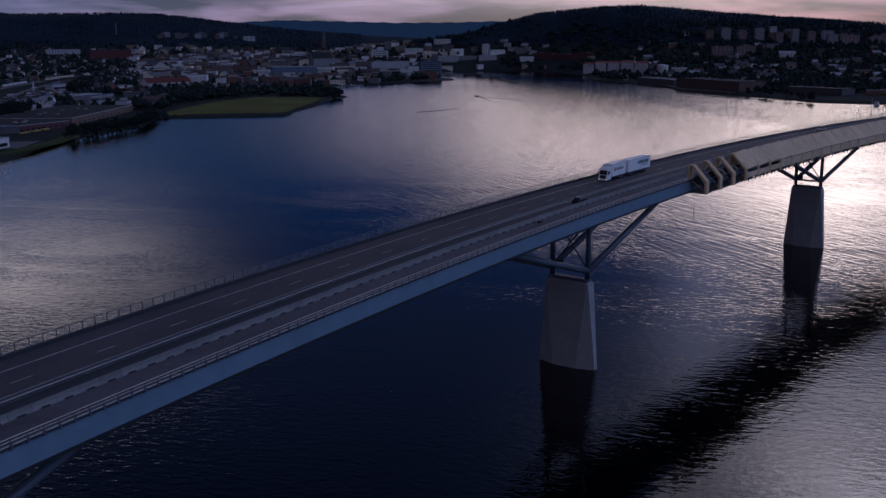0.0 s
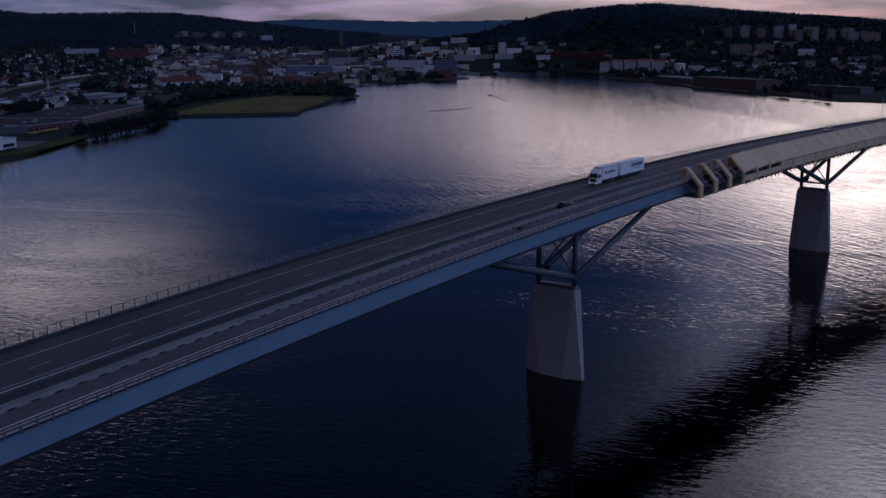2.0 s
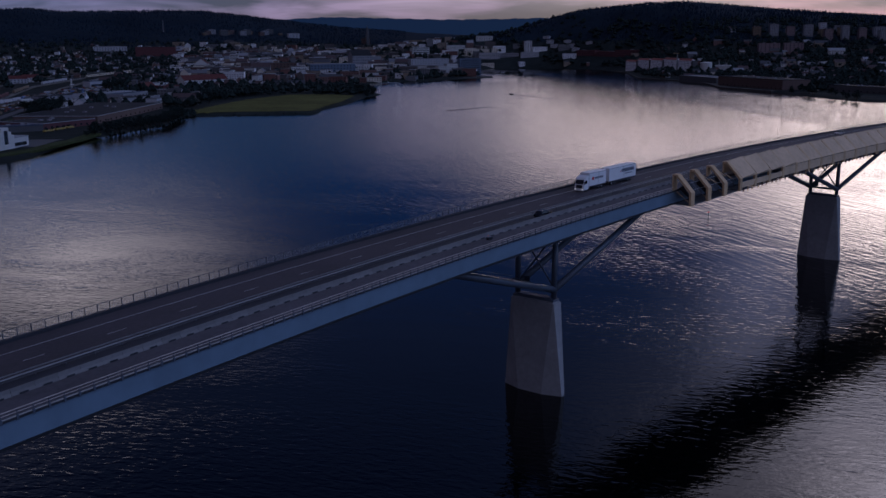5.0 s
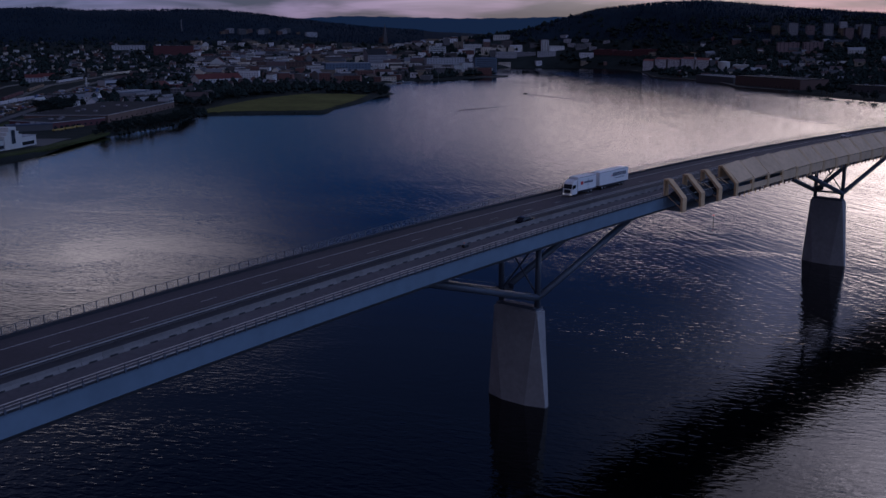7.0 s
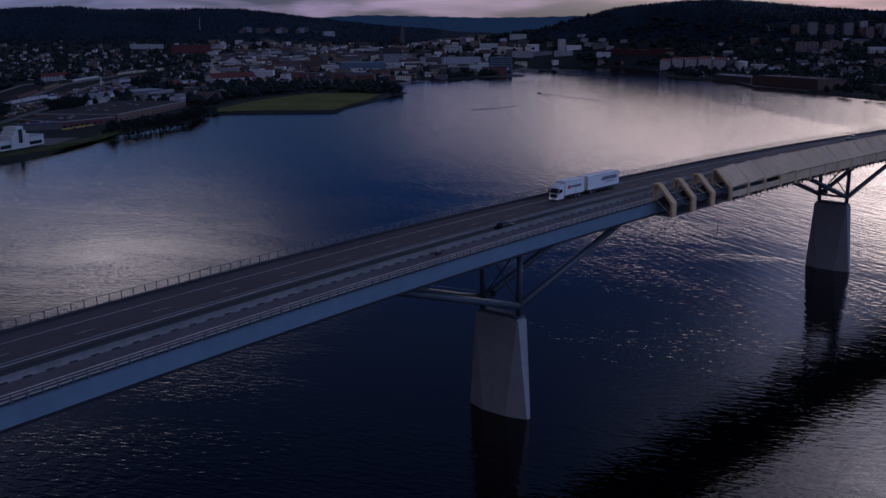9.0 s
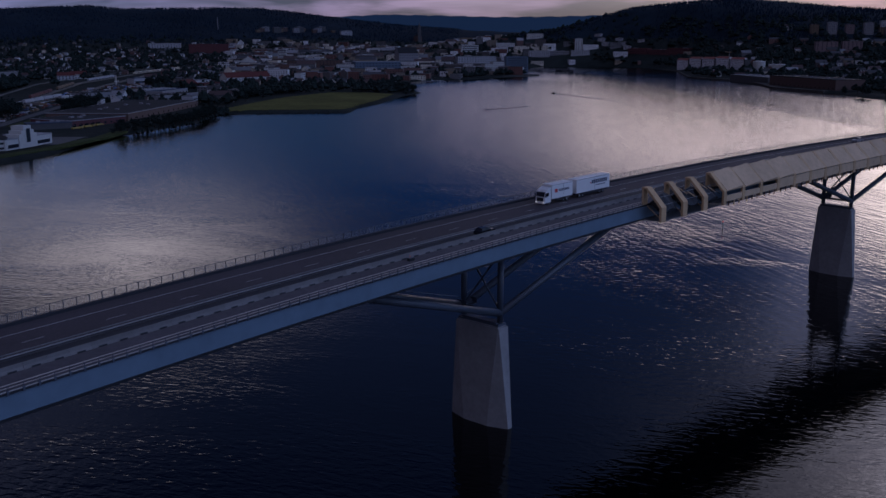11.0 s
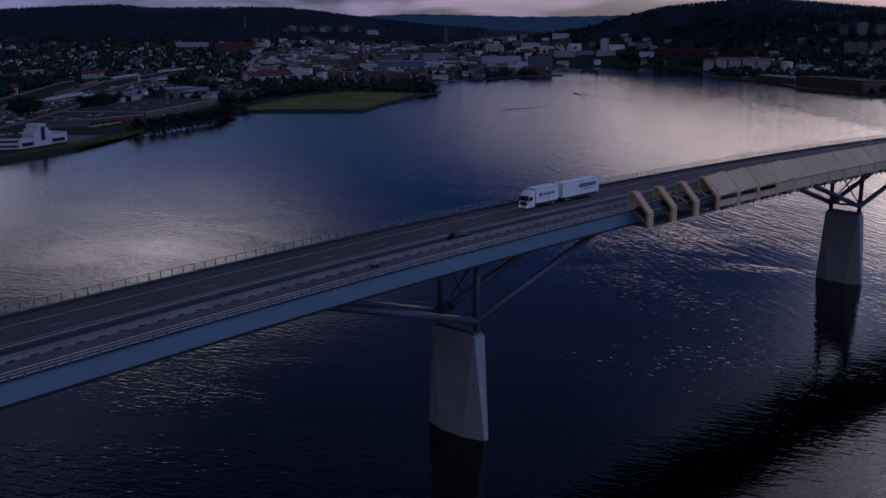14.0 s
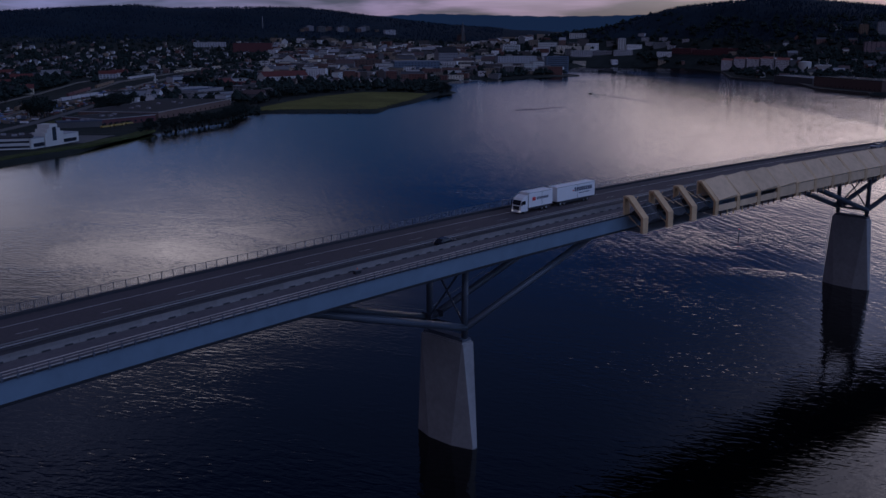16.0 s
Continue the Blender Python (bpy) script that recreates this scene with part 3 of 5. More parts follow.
for i in range(3):
    th = thing("work_frame", "bare timber-clad frame clamped over the bridge edge", "scaffold", "open frames of the painting enclosure")
    enclosure_frame(FRAME_X[i], th, 1.9)
    x = FRAME_X[i]
    for o, h in ((-11.2, 2.0), (-11.2, 3.2), (-13.9, 1.6), (-15.2, 0.2)):
        part("scaffold_tube", Shape().tube(on_deck(x, o, h), on_deck(x + BAY, o, h), 0.05, n=6), GALVANISED, th)
    part("tarpaulin", Shape().rings([[on_deck(q, o, h) for o, h in ((-12.0, 0.4), (-12.9 - 0.3 * math.sin(2 * q), 1.6 + 0.6 * math.sin(3 * q)), (-15.2, -1.3 + 0.4 * math.sin(q)), (-14.9, -1.8))] for q in (x + 1.2, x + 2.6, x + 4.3, x + 6.0, x + 7.6)]), NEAR_BLACK, th, "dark sagging tarpaulin")
    if i:
        part("debris_netting", Shape().rings([[on_deck(q, o, h) for o, h in ((-11.35, 0.25), (-11.35, 1.7 + 0.5 * math.sin(q)), (-11.4, 1.7 + 0.5 * math.sin(q)), (-11.4, 0.25))] for q in (x + 0.9, x + 3, x + 5, x + 7.4)]), NETTING, th, "dark brown debris netting")
        for k in range(5):
            u = x + 1.2 + 1.4 * k
            part("plank", Shape().tube(on_deck(u, -12.2 - 0.5 * k, 3.1 - 0.6 * k), on_deck(u + 2.2, -13.6 - 0.3 * k, 1.4 - 0.5 * k), 0.12, n=4), PLY_EDGE if k % 2 else NETTING, th)
    part("diagonal", Shape().tube(on_deck(x + 0.3, -12.0, -0.2), on_deck(x + 0.3, -15.8, -3.0), 0.09, n=6), PLY_EDGE, th)
    part("diagonal", Shape().tube(on_deck(x + 0.2, -11.3, 0.3), on_deck(x + 4.5, -11.3, 3.2), 0.06, n=6), PLY_EDGE, th)
    part("platform", Shape().rings(along(x, x + BAY, BAY / 2, [(-11.7, -3.3), (-11.7, -3.15), (-15.7, -3.15), (-15.7, -3.3)])), RAIL_STEEL, th, "dark hanging work platform")

cover = thing("painting_enclosure", "long beige boarded work enclosure hung over the bridge edge", "enclosure")
for i in range(3, 36):
    x, step = FRAME_X[i], BAY
    enclosure_frame(x, cover, 1.3)
    gap = 0.55 if i < 6 else 0.2
    a, b = x + gap + 0.35, x + step - 0.55
    lift = 0.05 * random.random()
    tilt = 0.5 if i < 7 else 0.06
    part("roof_panel", Shape().rings([[on_deck(q, o, h) for o, h in ((-12.25, 3.98 + w), (-16.28, 0.0 + w), (-16.1, -0.16), (-12.15, 3.8))] for q, w in ((a, lift), ((a + b) / 2, lift + tilt / 2), (b, lift + tilt))]), PLY, cover)
    part("wall_panel", Shape().rings([[on_deck(q, o, h) for o, h in ((-16.2, -0.25 if i > 5 else -1.1), (-16.2, -2.5), (-16.05, -2.5), (-16.05, -0.25 if i > 5 else -1.1))] for q in (a, (a + b) / 2, b)]), PLY, cover)
    part("inner_panel", Shape().rings([[on_deck(q, o, h) for o, h in ((-11.0, 3.9), (-11.0, 0.2), (-11.1, 0.2), (-11.1, 3.9))] for q in (a, b)]), PLY, cover)
    part("floor_panel", Shape().rings([[on_deck(q, o, h) for o, h in ((-11.7, -3.3), (-11.7, -3.15), (-16.0, -3.15), (-16.0, -3.3))] for q in (a, b)]), RAIL_STEEL, cover)
    for q in (a + 1.2, (a + b) / 2, b - 1.2):
        part("hanger", Shape().box(-0.12, 0.12, -0.1, 0.1, -3.75, -2.4, deck_pose(q, -16.1)), PLY_EDGE if random.random() < 0.55 else RUSTY, cover)


# ---- vehicles on the bridge ----
def wheel(parent, x, y, r, w):
    ty = part("wheel", Shape().tube((x, y - w / 2, r), (x, y + w / 2, r), r, n=20), BLACK_RUBBER, parent)
    part("rim", Shape().tube((x, y - w / 2 - 0.01, r), (x, y + w / 2 + 0.01, r), r * 0.52, n=14), GALVANISED, ty)


def bars(parent, x, z, y, length, height, mat, count=1, gap=0.0):
    for i in range(count):
        part("sign_bar", Shape().box(x + i * (length + gap), x + i * (length + gap) + length, y - 0.012, y, z, z + height), mat, parent)


def lorry():
    """Rigid box lorry with a drawbar trailer; its nose points along -x."""
    t = thing("lorry", "white box lorry with a drawbar trailer on the bridge lane", "truck", m=deck_pose(38.3, 5.55, 0.03))
    x0 = -12.4
    # cab: side profile swept across, with a raked screen and a roof fairing
    prof = [(0.0, 0.45), (-0.02, 1.3), (0.05, 1.75), (0.42, 2.85), (0.75, 3.25), (1.9, 3.72), (2.15, 3.7), (2.15, 0.45)]
    cab = part("cab", Shape().rings([[(x0 + px + (0.07 if abs(y) > 1.2 else 0), y, pz) for px, pz in prof] for y in (-1.24, -1.12, 1.12, 1.24)]), WHITE_BOX, t, "white cab")
    part("windscreen", Shape().add([(x0 + 0.02, -1.1, 1.8), (x0 + 0.02, 1.1, 1.8), (x0 + 0.37, 1.08, 2.8), (x0 + 0.37, -1.08, 2.8)], [(3, 2, 1, 0)]), DARK_GLASS, cab)
    for y in (-1.25, 1.25):
        part("side_window", Shape().box(x0 + 0.55, x0 + 1.5, y - 0.01, y + 0.01, 1.85, 2.6), DARK_GLASS, cab)
        part("mirror", Shape().box(x0 + 0.12, x0 + 0.3, y * 1.13 - 0.1, y * 1.13 + 0.1, 1.75, 2.5), CHASSIS, cab)
    part("grille", Shape().box(x0 - 0.04, x0 + 0.02, -0.85, 0.85, 0.8, 1.6), CHASSIS, cab)
    part("bumper", Shape().box(x0 - 0.1, x0 + 0.25, -1.22, 1.22, 0.3, 0.78), WHITE_BOX, cab)
    for y in (-0.95, 0.95):
        lamp = material("headlamp_glass", (0.9, 0.88, 0.8), 0.15)
        lamp.node_tree.nodes["Principled BSDF"].inputs["Emission Color"].default_value = (1, 0.93, 0.8, 1)
        lamp.node_tree.nodes["Principled BSDF"].inputs["Emission Strength"].default_value = 0.4
        part("headlamp", Shape().box(x0 - 0.13, x0 - 0.09, y - 0.2, y + 0.2, 0.5, 0.7), lamp, cab)

    def body(a, b, name):
        bx = part(name, Shape().rings([[(x, y, z) for y, z in ((-1.27, 1.05), (-1.27, 4.12), (-1.2, 4.2), (1.2, 4.2), (1.27, 4.12), (1.27, 1.05))] for x in (a, b)]), WHITE_BOX, t, "white box body")
        part("chassis_beam", Shape().box(a, b, -0.9, 0.9, 0.65, 1.04), CHASSIS, t)
        for y in (-1.24, 1.24):
            part("side_guard", Shape().box(a + 1.6, b - 2.6, y - 0.03, y + 0.03, 0.5, 0.95), CHASSIS, t)
        part("top_edge", Shape().box(a + 0.02, b - 0.02, -1.285, -1.272, 4.0, 4.1), GALVANISED, bx)
        part("door_seam", Shape().box((a + b) / 2 + 0.4, (a + b) / 2 + 0.46, -1.283, -1.272, 1.1, 4.0), CHASSIS, bx)
        return bx

    front = body(x0 + 2.45, x0 + 10.1, "box_body")
    rear = body(x0 + 11.7, x0 + 24.8, "trailer_body")
    # plain bars for the lettering on the sides
    bars(front, x0 + 3.6, 2.35, -1.275, 1.0, 0.75, INK_RED)
    bars(front, x0 + 5.0, 2.5, -1.275, 0.42, 0.5, INK_DARK, 7, 0.13)
    bars(rear, x0 + 17.6, 2.6, -1.275, 0.62, 0.85, INK_DARK, 8, 0.16)
    bars(rear, x0 + 17.0, 2.7, -1.275, 0.35, 0.35, INK_RED)
    bars(rear, x0 + 19.2, 2.05, -1.275, 0.3, 0.22, INK_DARK, 9, 0.12)
    part("drawbar", Shape().box(x0 + 9.8, x0 + 12.2, -0.12, 0.12, 0.6, 0.8), CHASSIS, t)
    part("cab_gap_panel", Shape().box(x0 + 2.2, x0 + 2.42, -1.1, 1.1, 0.9, 3.5), CHASSIS, t)
    for x in (1.4, 6.9, 8.2, 14.2, 21.0, 22.3, 13.0):
        for y in (-1.0, 1.0):
            wheel(t, x0 + x, y, 0.5, 0.34)
    return t


lorry()


def car(x, o, paint, label, turn=0.0):
    t = thing("car", label, "car", m=deck_pose(x, o, 0.03, turn))
    lower = [(-2.2, 0.35), (-2.25, 0.75), (-2.0, 0.92), (-1.1, 0.98), (1.0, 0.98), (2.0, 0.86), (2.25, 0.65), (2.2, 0.3)]
    part("body", Shape().rings([[(px * k, y, pz) for px, pz in lower] for y, k in ((-0.9, 0.97), (-0.8, 1), (0.8, 1), (0.9, 0.97))]), paint, t)
    roof = [(-1.9, 0.95), (-1.45, 1.42), (0.1, 1.48), (0.95, 0.97)]
    top = part("cabin", Shape().rings([[(px, y * k, pz) for (px, pz), k in zip(roof, (1, 0.86, 0.86, 1))] for y in (-0.8, 0.8)]), paint, t)
    for y in (-1, 1):
        part("side_window", Shape().add([(-1.6, y * 0.8, 1.02), (0.75, y * 0.8, 1.02), (0.1, y * 0.73, 1.38), (-1.35, y * 0.73, 1.36)], [(0, 1, 2, 3)]), DARK_GLASS, top)
    part("windscreen", Shape().add([(0.9, -0.7, 1.03), (0.9, 0.7, 1.03), (0.2, 0.6, 1.45), (0.2, -0.6, 1.45)], [(0, 1, 2, 3)]), DARK_GLASS, top)
    for wx in (-1.35, 1.35):
        for y in (-0.8, 0.8):
            wheel(t, wx, y, 0.32, 0.22)
    return t


car(-4.8, -4.35, CAR_PAINT, "small dark car in the narrow lane of the bridge")
car(189.7, 5.2, SILVER_PAINT, "pale car on the far lane of the bridge", 180)

# small things on the deck
cone_orange = material("orange_plastic", (0.7, 0.12, 0.03), 0.6, grain=0.3)
for i, (x, o) in enumerate(((-27.9, -6.9),)):
    c = tagged(part("traffic_cone", Shape().box(-0.2, 0.2, -0.2, 0.2, 0, 0.04).tube((0, 0, 0.04), (0, 0, 0.75), 0.15, 0.03), cone_orange, m=deck_pose(x, o, 0.03)), "orange traffic cone on the closed bridge lane", "traffic cone")
for x, o, l in ((-28.6, -7.7, 1.2),):
    tool = thing("equipment_case", "dark equipment case lying in the closed lane", "case", m=deck_pose(x, o, 0.03))
    part("case_body", Shape().box(-l / 2, l / 2, -0.3, 0.3, 0, 0.5), CHASSIS, tool)
    part("lid", Shape().box(-l / 2 - 0.02, l / 2 + 0.02, -0.32, 0.32, 0.5, 0.58), RAIL_STEEL, tool)

lamp = thing("sign_mast", "slim grey mast at the bridge railing", "mast", m=deck_pose(262.0, 12.2))
part("pole", Shape().tube((0, 0, 0.4), (0, 0, 9.5), 0.16, 0.1, 8), GALVANISED, lamp)
part("base_plate", Shape().box(-0.3, 0.3, -0.3, 0.3, -0.3, 0.42), GALVANISED, lamp)

marker = thing("sea_marker", "slender dark marker pole standing in the bay", "marker", m=Matrix.Translation((214, 63, 0)))
part("pole", Shape().tube((0, 0, -4), (0, 0, 2.6), 0.2, 0.14, 8), RAIL_STEEL, marker)
part("topmark", Shape().tube((0, 0, 2.6), (0, 0, 3.2), 0.25, 0.05, 8), INK_RED, marker)


# ---- the town ----
def height_at(x, y):
    return float(ground_height(np.array([x]), np.array([y]))[0])


PLASTER = {k: material("plaster_" + k, c, 0.8, spread=0.15, grain=1.5, big=8) for k, c in dict(
    white=(0.44, 0.44, 0.43), cream=(0.52, 0.46, 0.36), grey=(0.20, 0.20, 0.22), brick=(0.095, 0.058, 0.05), red=(0.085, 0.026, 0.03), pale=(0.34, 0.345, 0.37),
    ochre=(0.38, 0.26, 0.12), blue=(0.09, 0.125, 0.18), brown=(0.13, 0.09, 0.06), pink=(0.17, 0.12, 0.125), dark=(0.07, 0.07, 0.075), bright=(0.82, 0.83, 0.85)).items()}
ROOFS = {k: material("roof_" + k, c, 0.8, spread=0.25, grain=1.2, big=9, spec=0.1) for k, c in dict(
    red=(0.10, 0.034, 0.032), dark=(0.026, 0.027, 0.031), grey=(0.16, 0.16, 0.17), light=(0.27, 0.28, 0.30), rose=(0.30, 0.12, 0.10), blue=(0.05, 0.065, 0.10), white=(0.62, 0.63, 0.64)).items()}
LAMP_GLOW = material("lit_lamp_glass", (0.8, 0.8, 0.8), 0.4, grain=1.0)
glow = next(n for n in LAMP_GLOW.node_tree.nodes if n.bl_idname == "ShaderNodeBsdfPrincipled")
glow.inputs["Emission Color"].default_value, glow.inputs["Emission Strength"].default_value = (1.0, 0.9, 0.75, 1), 2.0
PANE = material("window_glass", (0.02, 0.025, 0.035), 0.12, grain=2.0)
window_mesh = Shape().box(-0.5, 0.5, -0.06, 0.0, 0, 1).mesh("window", PANE)
BUILT, TRACKS = [], []


def building(name, label, x, y, L, W, H, ang, wall="white", roof="dark", shape="flat", floors=0, bays=0, base=None, group="", bands=False, rim=False):
    """A house whose front runs from its left to its right corner along ang; it reaches W back."""
    z = (height_at(x, y) if base is None else base)
    BUILT.append((x, y, max(L, W) * 0.62))
    t = thing(name, label, "building", group, m=Matrix.Translation((x, y, z)) @ Euler((0, 0, radians(ang))).to_matrix().to_4x4())
    h = L / 2
    sh = Shape().box(-h, h, 0, W, -9, H)
    if shape == "gable":
        r = H + min(W, L) * 0.36
        if L >= W:
            sh.add([(-h, 0, H), (-h, W, H), (-h, W / 2, r)], [(0, 2, 1)]).add([(h, 0, H), (h, W, H), (h, W / 2, r)], [(0, 1, 2)])
        else:
            sh.add([(-h, 0, H), (h, 0, H), (0, 0, r)], [(0, 1, 2)]).add([(-h, W, H), (h, W, H), (0, W, r)], [(0, 2, 1)])
    part("wall", sh, PLASTER[wall], t)
    e = 0.5
    if shape == "gable":
        r += 0.25
        if L >= W:
            rf = Shape().rings([[(q, -e, H - 0.2), (q, W / 2, r), (q, W + e, H - 0.2), (q, W / 2, r - 0.35)] for q in (-h - e, h + e)])
        else:
            rf = Shape().rings([[(-h - e, q, H - 0.2), (0, q, r), (h + e, q, H - 0.2), (0, q, r - 0.35)] for q in (-e, W + e)])
        part("roof", rf, ROOFS[roof], t)
        part("chimney", Shape().box(h * 0.3, h * 0.3 + 0.9, W * 0.6, W * 0.6 + 0.9, H, r + 0.8), PLASTER["brick"], t)
    else:
        part("roof", Shape().box(-h - 0.25, h + 0.25, -0.25, W + 0.25, H, H + 0.5), ROOFS["light" if rim else roof], t)
        if rim:
            part("roof_covering", Shape().box(-h + 0.9, h - 0.9, 0.9, W - 0.9, H + 0.45, H + 0.56), ROOFS[roof], t, "dark flat roof felt inside a pale coping")
        for k in range(6 if L > 90 else 3 if L > 14 else 0):
            u = random.uniform(-h * 0.7, h * 0.5)
            v = W * random.uniform(0.3, 0.6)
            part("roof_unit", Shape().box(u, u + min(2.6, L * 0.1) + 0.6, v, v + min(3.0, W * 0.2), H + 0.5, H + 1.7), PLASTER["grey"], t)
    if floors:
        step = (H - 0.8) / floors
        for f in range(floors):
            if bands:
                part("window_band", window_mesh, PANE, t, m=Matrix.Translation((0, 0, 1.0 + f * step)) @ Matrix.Diagonal((L * 0.9, 1, step * 0.42, 1)))
                continue
            for b in range(bays):
                u = -h + L * (b + 0.5) / bays
                part("window", window_mesh, PANE, t, m=Matrix.Translation((u, 0, 1.0 + f * step)) @ Matrix.Diagonal((min(2.2, L / bays * 0.4), 1, min(1.5, step * 0.5), 1)))
    return t


def ribbon(name, label, pts, width, mat, lift=0.35):
    """A road or track laid over the ground."""
    line = []
    for (ax, ay), (bx, by) in zip(pts[:-1], pts[1:]):
        n = max(2, int(math.hypot(bx - ax, by - ay) / 14))
        line += [(ax + (bx - ax) * i / n, ay + (by - ay) * i / n) for i in range(n)]
    line.append(pts[-1])
    TRACKS.extend((x, y, width / 2) for x, y in line)
    rows = []
    for i, (x, y) in enumerate(line):
        a, b = line[max(0, i - 1)], line[min(len(line) - 1, i + 1)]
        d = Vector((b[0] - a[0], b[1] - a[1], 0)).normalized()
        s = Vector((-d.y, d.x, 0)) * width / 2
        z = max(height_at(x - s.x, y - s.y), height_at(x, y), height_at(x + s.x, y + s.y)) + lift
        rows.append([(x + s.x, y + s.y, z - 1.5), (x + s.x, y + s.y, z), (x - s.x, y - s.y, z), (x - s.x, y - s.y, z - 1.5)])
    return tagged(part(name, Shape().rings(rows), mat), label, "road", kind="structure")


PALE_GRAVEL = material("pale_gravel", (0.105, 0.098, 0.092), 0.9, spread=0.3, grain=2.0, big=20)
ribbon("railway_1", "pale railway embankment crossing the town", [(120, 690), (184, 764), (299, 925), (521, 1244), (691, 1416), (908, 1597), (1100, 1750)], 6, PALE_GRAVEL, 1.6)
ribbon("road_1", "grey road between the halls and the railway", [(90, 600), (149, 664), (188, 705), (319, 870), (531, 1069), (642, 1137), (773, 1131), (881, 1164), (1010, 1130)], 9, ROAD_GREY)
VERGE = material("verge_grass", (0.046, 0.056, 0.024), 0.95, spread=0.45, grain=4, big=30, spec=0.04)
ribbon("lawn_1", "dark grass strip along the stony shore", [(-60, 402), (60, 470), (113, 500), (152, 520), (205, 562), (236, 590)], 11, VERGE, 0.45)
ribbon("lawn_2", "dark grass verge between road and yards", [(195, 690), (240, 742), (290, 797), (326, 838)], 13, VERGE, 0.4)
ribbon("lawn_3", "dark grass verge between road and railway", [(398, 972), (470, 1040), (530, 1098)], 16, VERGE, 0.4)
ribbon("railway_2", "pale railway tracks beside the yards", [(200, 800), (280, 893), (306, 918), (371, 979), (460, 1085), (520, 1165), (600, 1260), (720, 1400)], 6, PALE_GRAVEL, 1.6)
ribbon("road_2", "quay road along the shore", [(-150, 352), (20, 448), (88, 488), (146, 516), (196, 564)], 5, GROUND, 0.3)
ribbon("road_3", "road on the embankment behind the railway", [(210, 900), (330, 1060), (470, 1270), (640, 1450), (860, 1640)], 4.5, PALE_GRAVEL, 0.8)
ribbon("pavement_1", "paved yard by the white quay building", [(150, 545), (186, 580)], 34, ROAD_GREY, 0.2)


def meadow():
    ring = [(408, 700), (432, 690), (500, 630), (545, 664), (612, 705), (708, 780), (705, 822), (664, 858), (566, 822), (480, 770), (424, 732)]
    xs, ys = np.meshgrid(np.arange(395, 725, 4.0), np.arange(620, 870, 4.0), indexing="ij")
    inside = np.zeros(xs.shape, bool)
    for (ax, ay), (bx, by) in zip(ring, ring[1:] + ring[:1]):
        inside ^= ((ay > ys) != (by > ys)) & (xs < (bx - ax) * (ys - ay) / (by - ay) + ax)
    zs = ground_height(xs, ys) + 0.3
    ids = np.arange(xs.size).reshape(xs.shape)
    q = np.stack([ids[:-1, :-1], ids[1:, :-1], ids[1:, 1:], ids[:-1, 1:]], -1).reshape(-1, 4)
    sh = Shape()
    sh.v = np.stack([xs, ys, zs], -1).reshape(-1, 3).tolist()
    sh.f = q[inside.reshape(-1)[q].all(1)].tolist()
    return tagged(part("meadow", sh, GRASS, smooth=True), "yellow-green mown meadow on the headland", "meadow", kind="structure")


meadow()

# quays and moles
def quay(name, label, ring, top):
    sh = Shape().rings([[(x, y, -5) for x, y in ring], [(x, y, top) for x, y in ring]])
    return tagged(part(name, sh, STONE), label, "quay", kind="structure")


quay("quay_1", "long stone harbour quay", [(1000, 1046), (1290, 1016), (1312, 1060), (1240, 1110), (1010, 1075)], 2.4)
quay("quay_2", "low concrete quay below the flats", [(1770, 1080), (1690, 1004), (1612, 922), (1396, 772), (1318, 618), (1345, 612), (1440, 770), (1640, 905), (1800, 1070)], 2.2)
quay("quay_3", "low stone mole by the warehouse", [(1316, 616), (1170, 508), (1122, 414), (1150, 400), (1200, 495), (1340, 600)], 2.6)

# buildings that stand out, nearest first
wb = building("harbour_office", "white quay building with a stepped tower and blue glazing", 108, 529, 28, 34, 7.2, -24, "white", "dark", "flat", 2, 0, bands=True)
w2 = building("harbour_hall", "long white hall beside the stepped tower", 141, 536, 50, 26, 6.6, 31, "white", "light", "flat", 1, 0, bands=True)
for k, (h, d) in enumerate(((14.5, 8), (11.5, 13), (9.2, 19))):
    part("tower_step", Shape().box(-d / 2 - 2, d / 2 - 2, -0.6 - 0.1 * k, 9, 0, h), PLASTER["white"], w2)
part("tower_window", Shape().box(-4.4, 0.4, -0.95, -0.75, 3.5, 12.6), PANE, w2)
for q, s in ((-4.4, 1), (0.4, 1)):
    part("tower_mullion", Shape().box(q - 0.2, q + 0.2, -1.1, -0.7, 3.5, 12.6), PLASTER["white"], w2)
building("brick_hall", "long low brick hall with a dark flat roof", 355, 725, 178, 75, 6.2, 38.6, "brick", "dark", "flat", 1, 14, rim=True)
building("workshop", "low red workshop with a flat roof", 252, 656, 57, 50, 5.0, 15, "red", "dark", "flat", 1, 9, rim=True)
building("blue_shed", "blue-grey shed by the yard", 206, 648, 34, 16, 4.6, -15, "dark", "blue", "flat")
building("low_hall", "low hall with a dark roof and pale coping", 463, 880, 80, 30, 5.0, 26, "grey", "dark", "flat", 1, 8, rim=True)
building("low_hall", "low hall with a blue roof and pale coping", 500, 950, 70, 30, 5.0, 34, "grey", "blue", "flat", 1, 8, rim=True)
building("corner_block", "pale corner block at the end of the halls", 434, 800, 16, 12, 9.0, 38, "pale", "grey", "flat", 2, 5)
building("red_hall", "hall with a dark red roof", 585, 1050, 30, 16, 5.0, 25, "pale", "red", "gable")
building("red_roof_house", "long pale house under a red roof", 722, 1113, 77, 20, 8.0, -1, "white", "red", "gable", 2, 16)
building("gable_house", "tall red-roofed house with a white gable", 982, 1488, 26, 34, 15, -40, "white", "red", "gable", 3, 4)
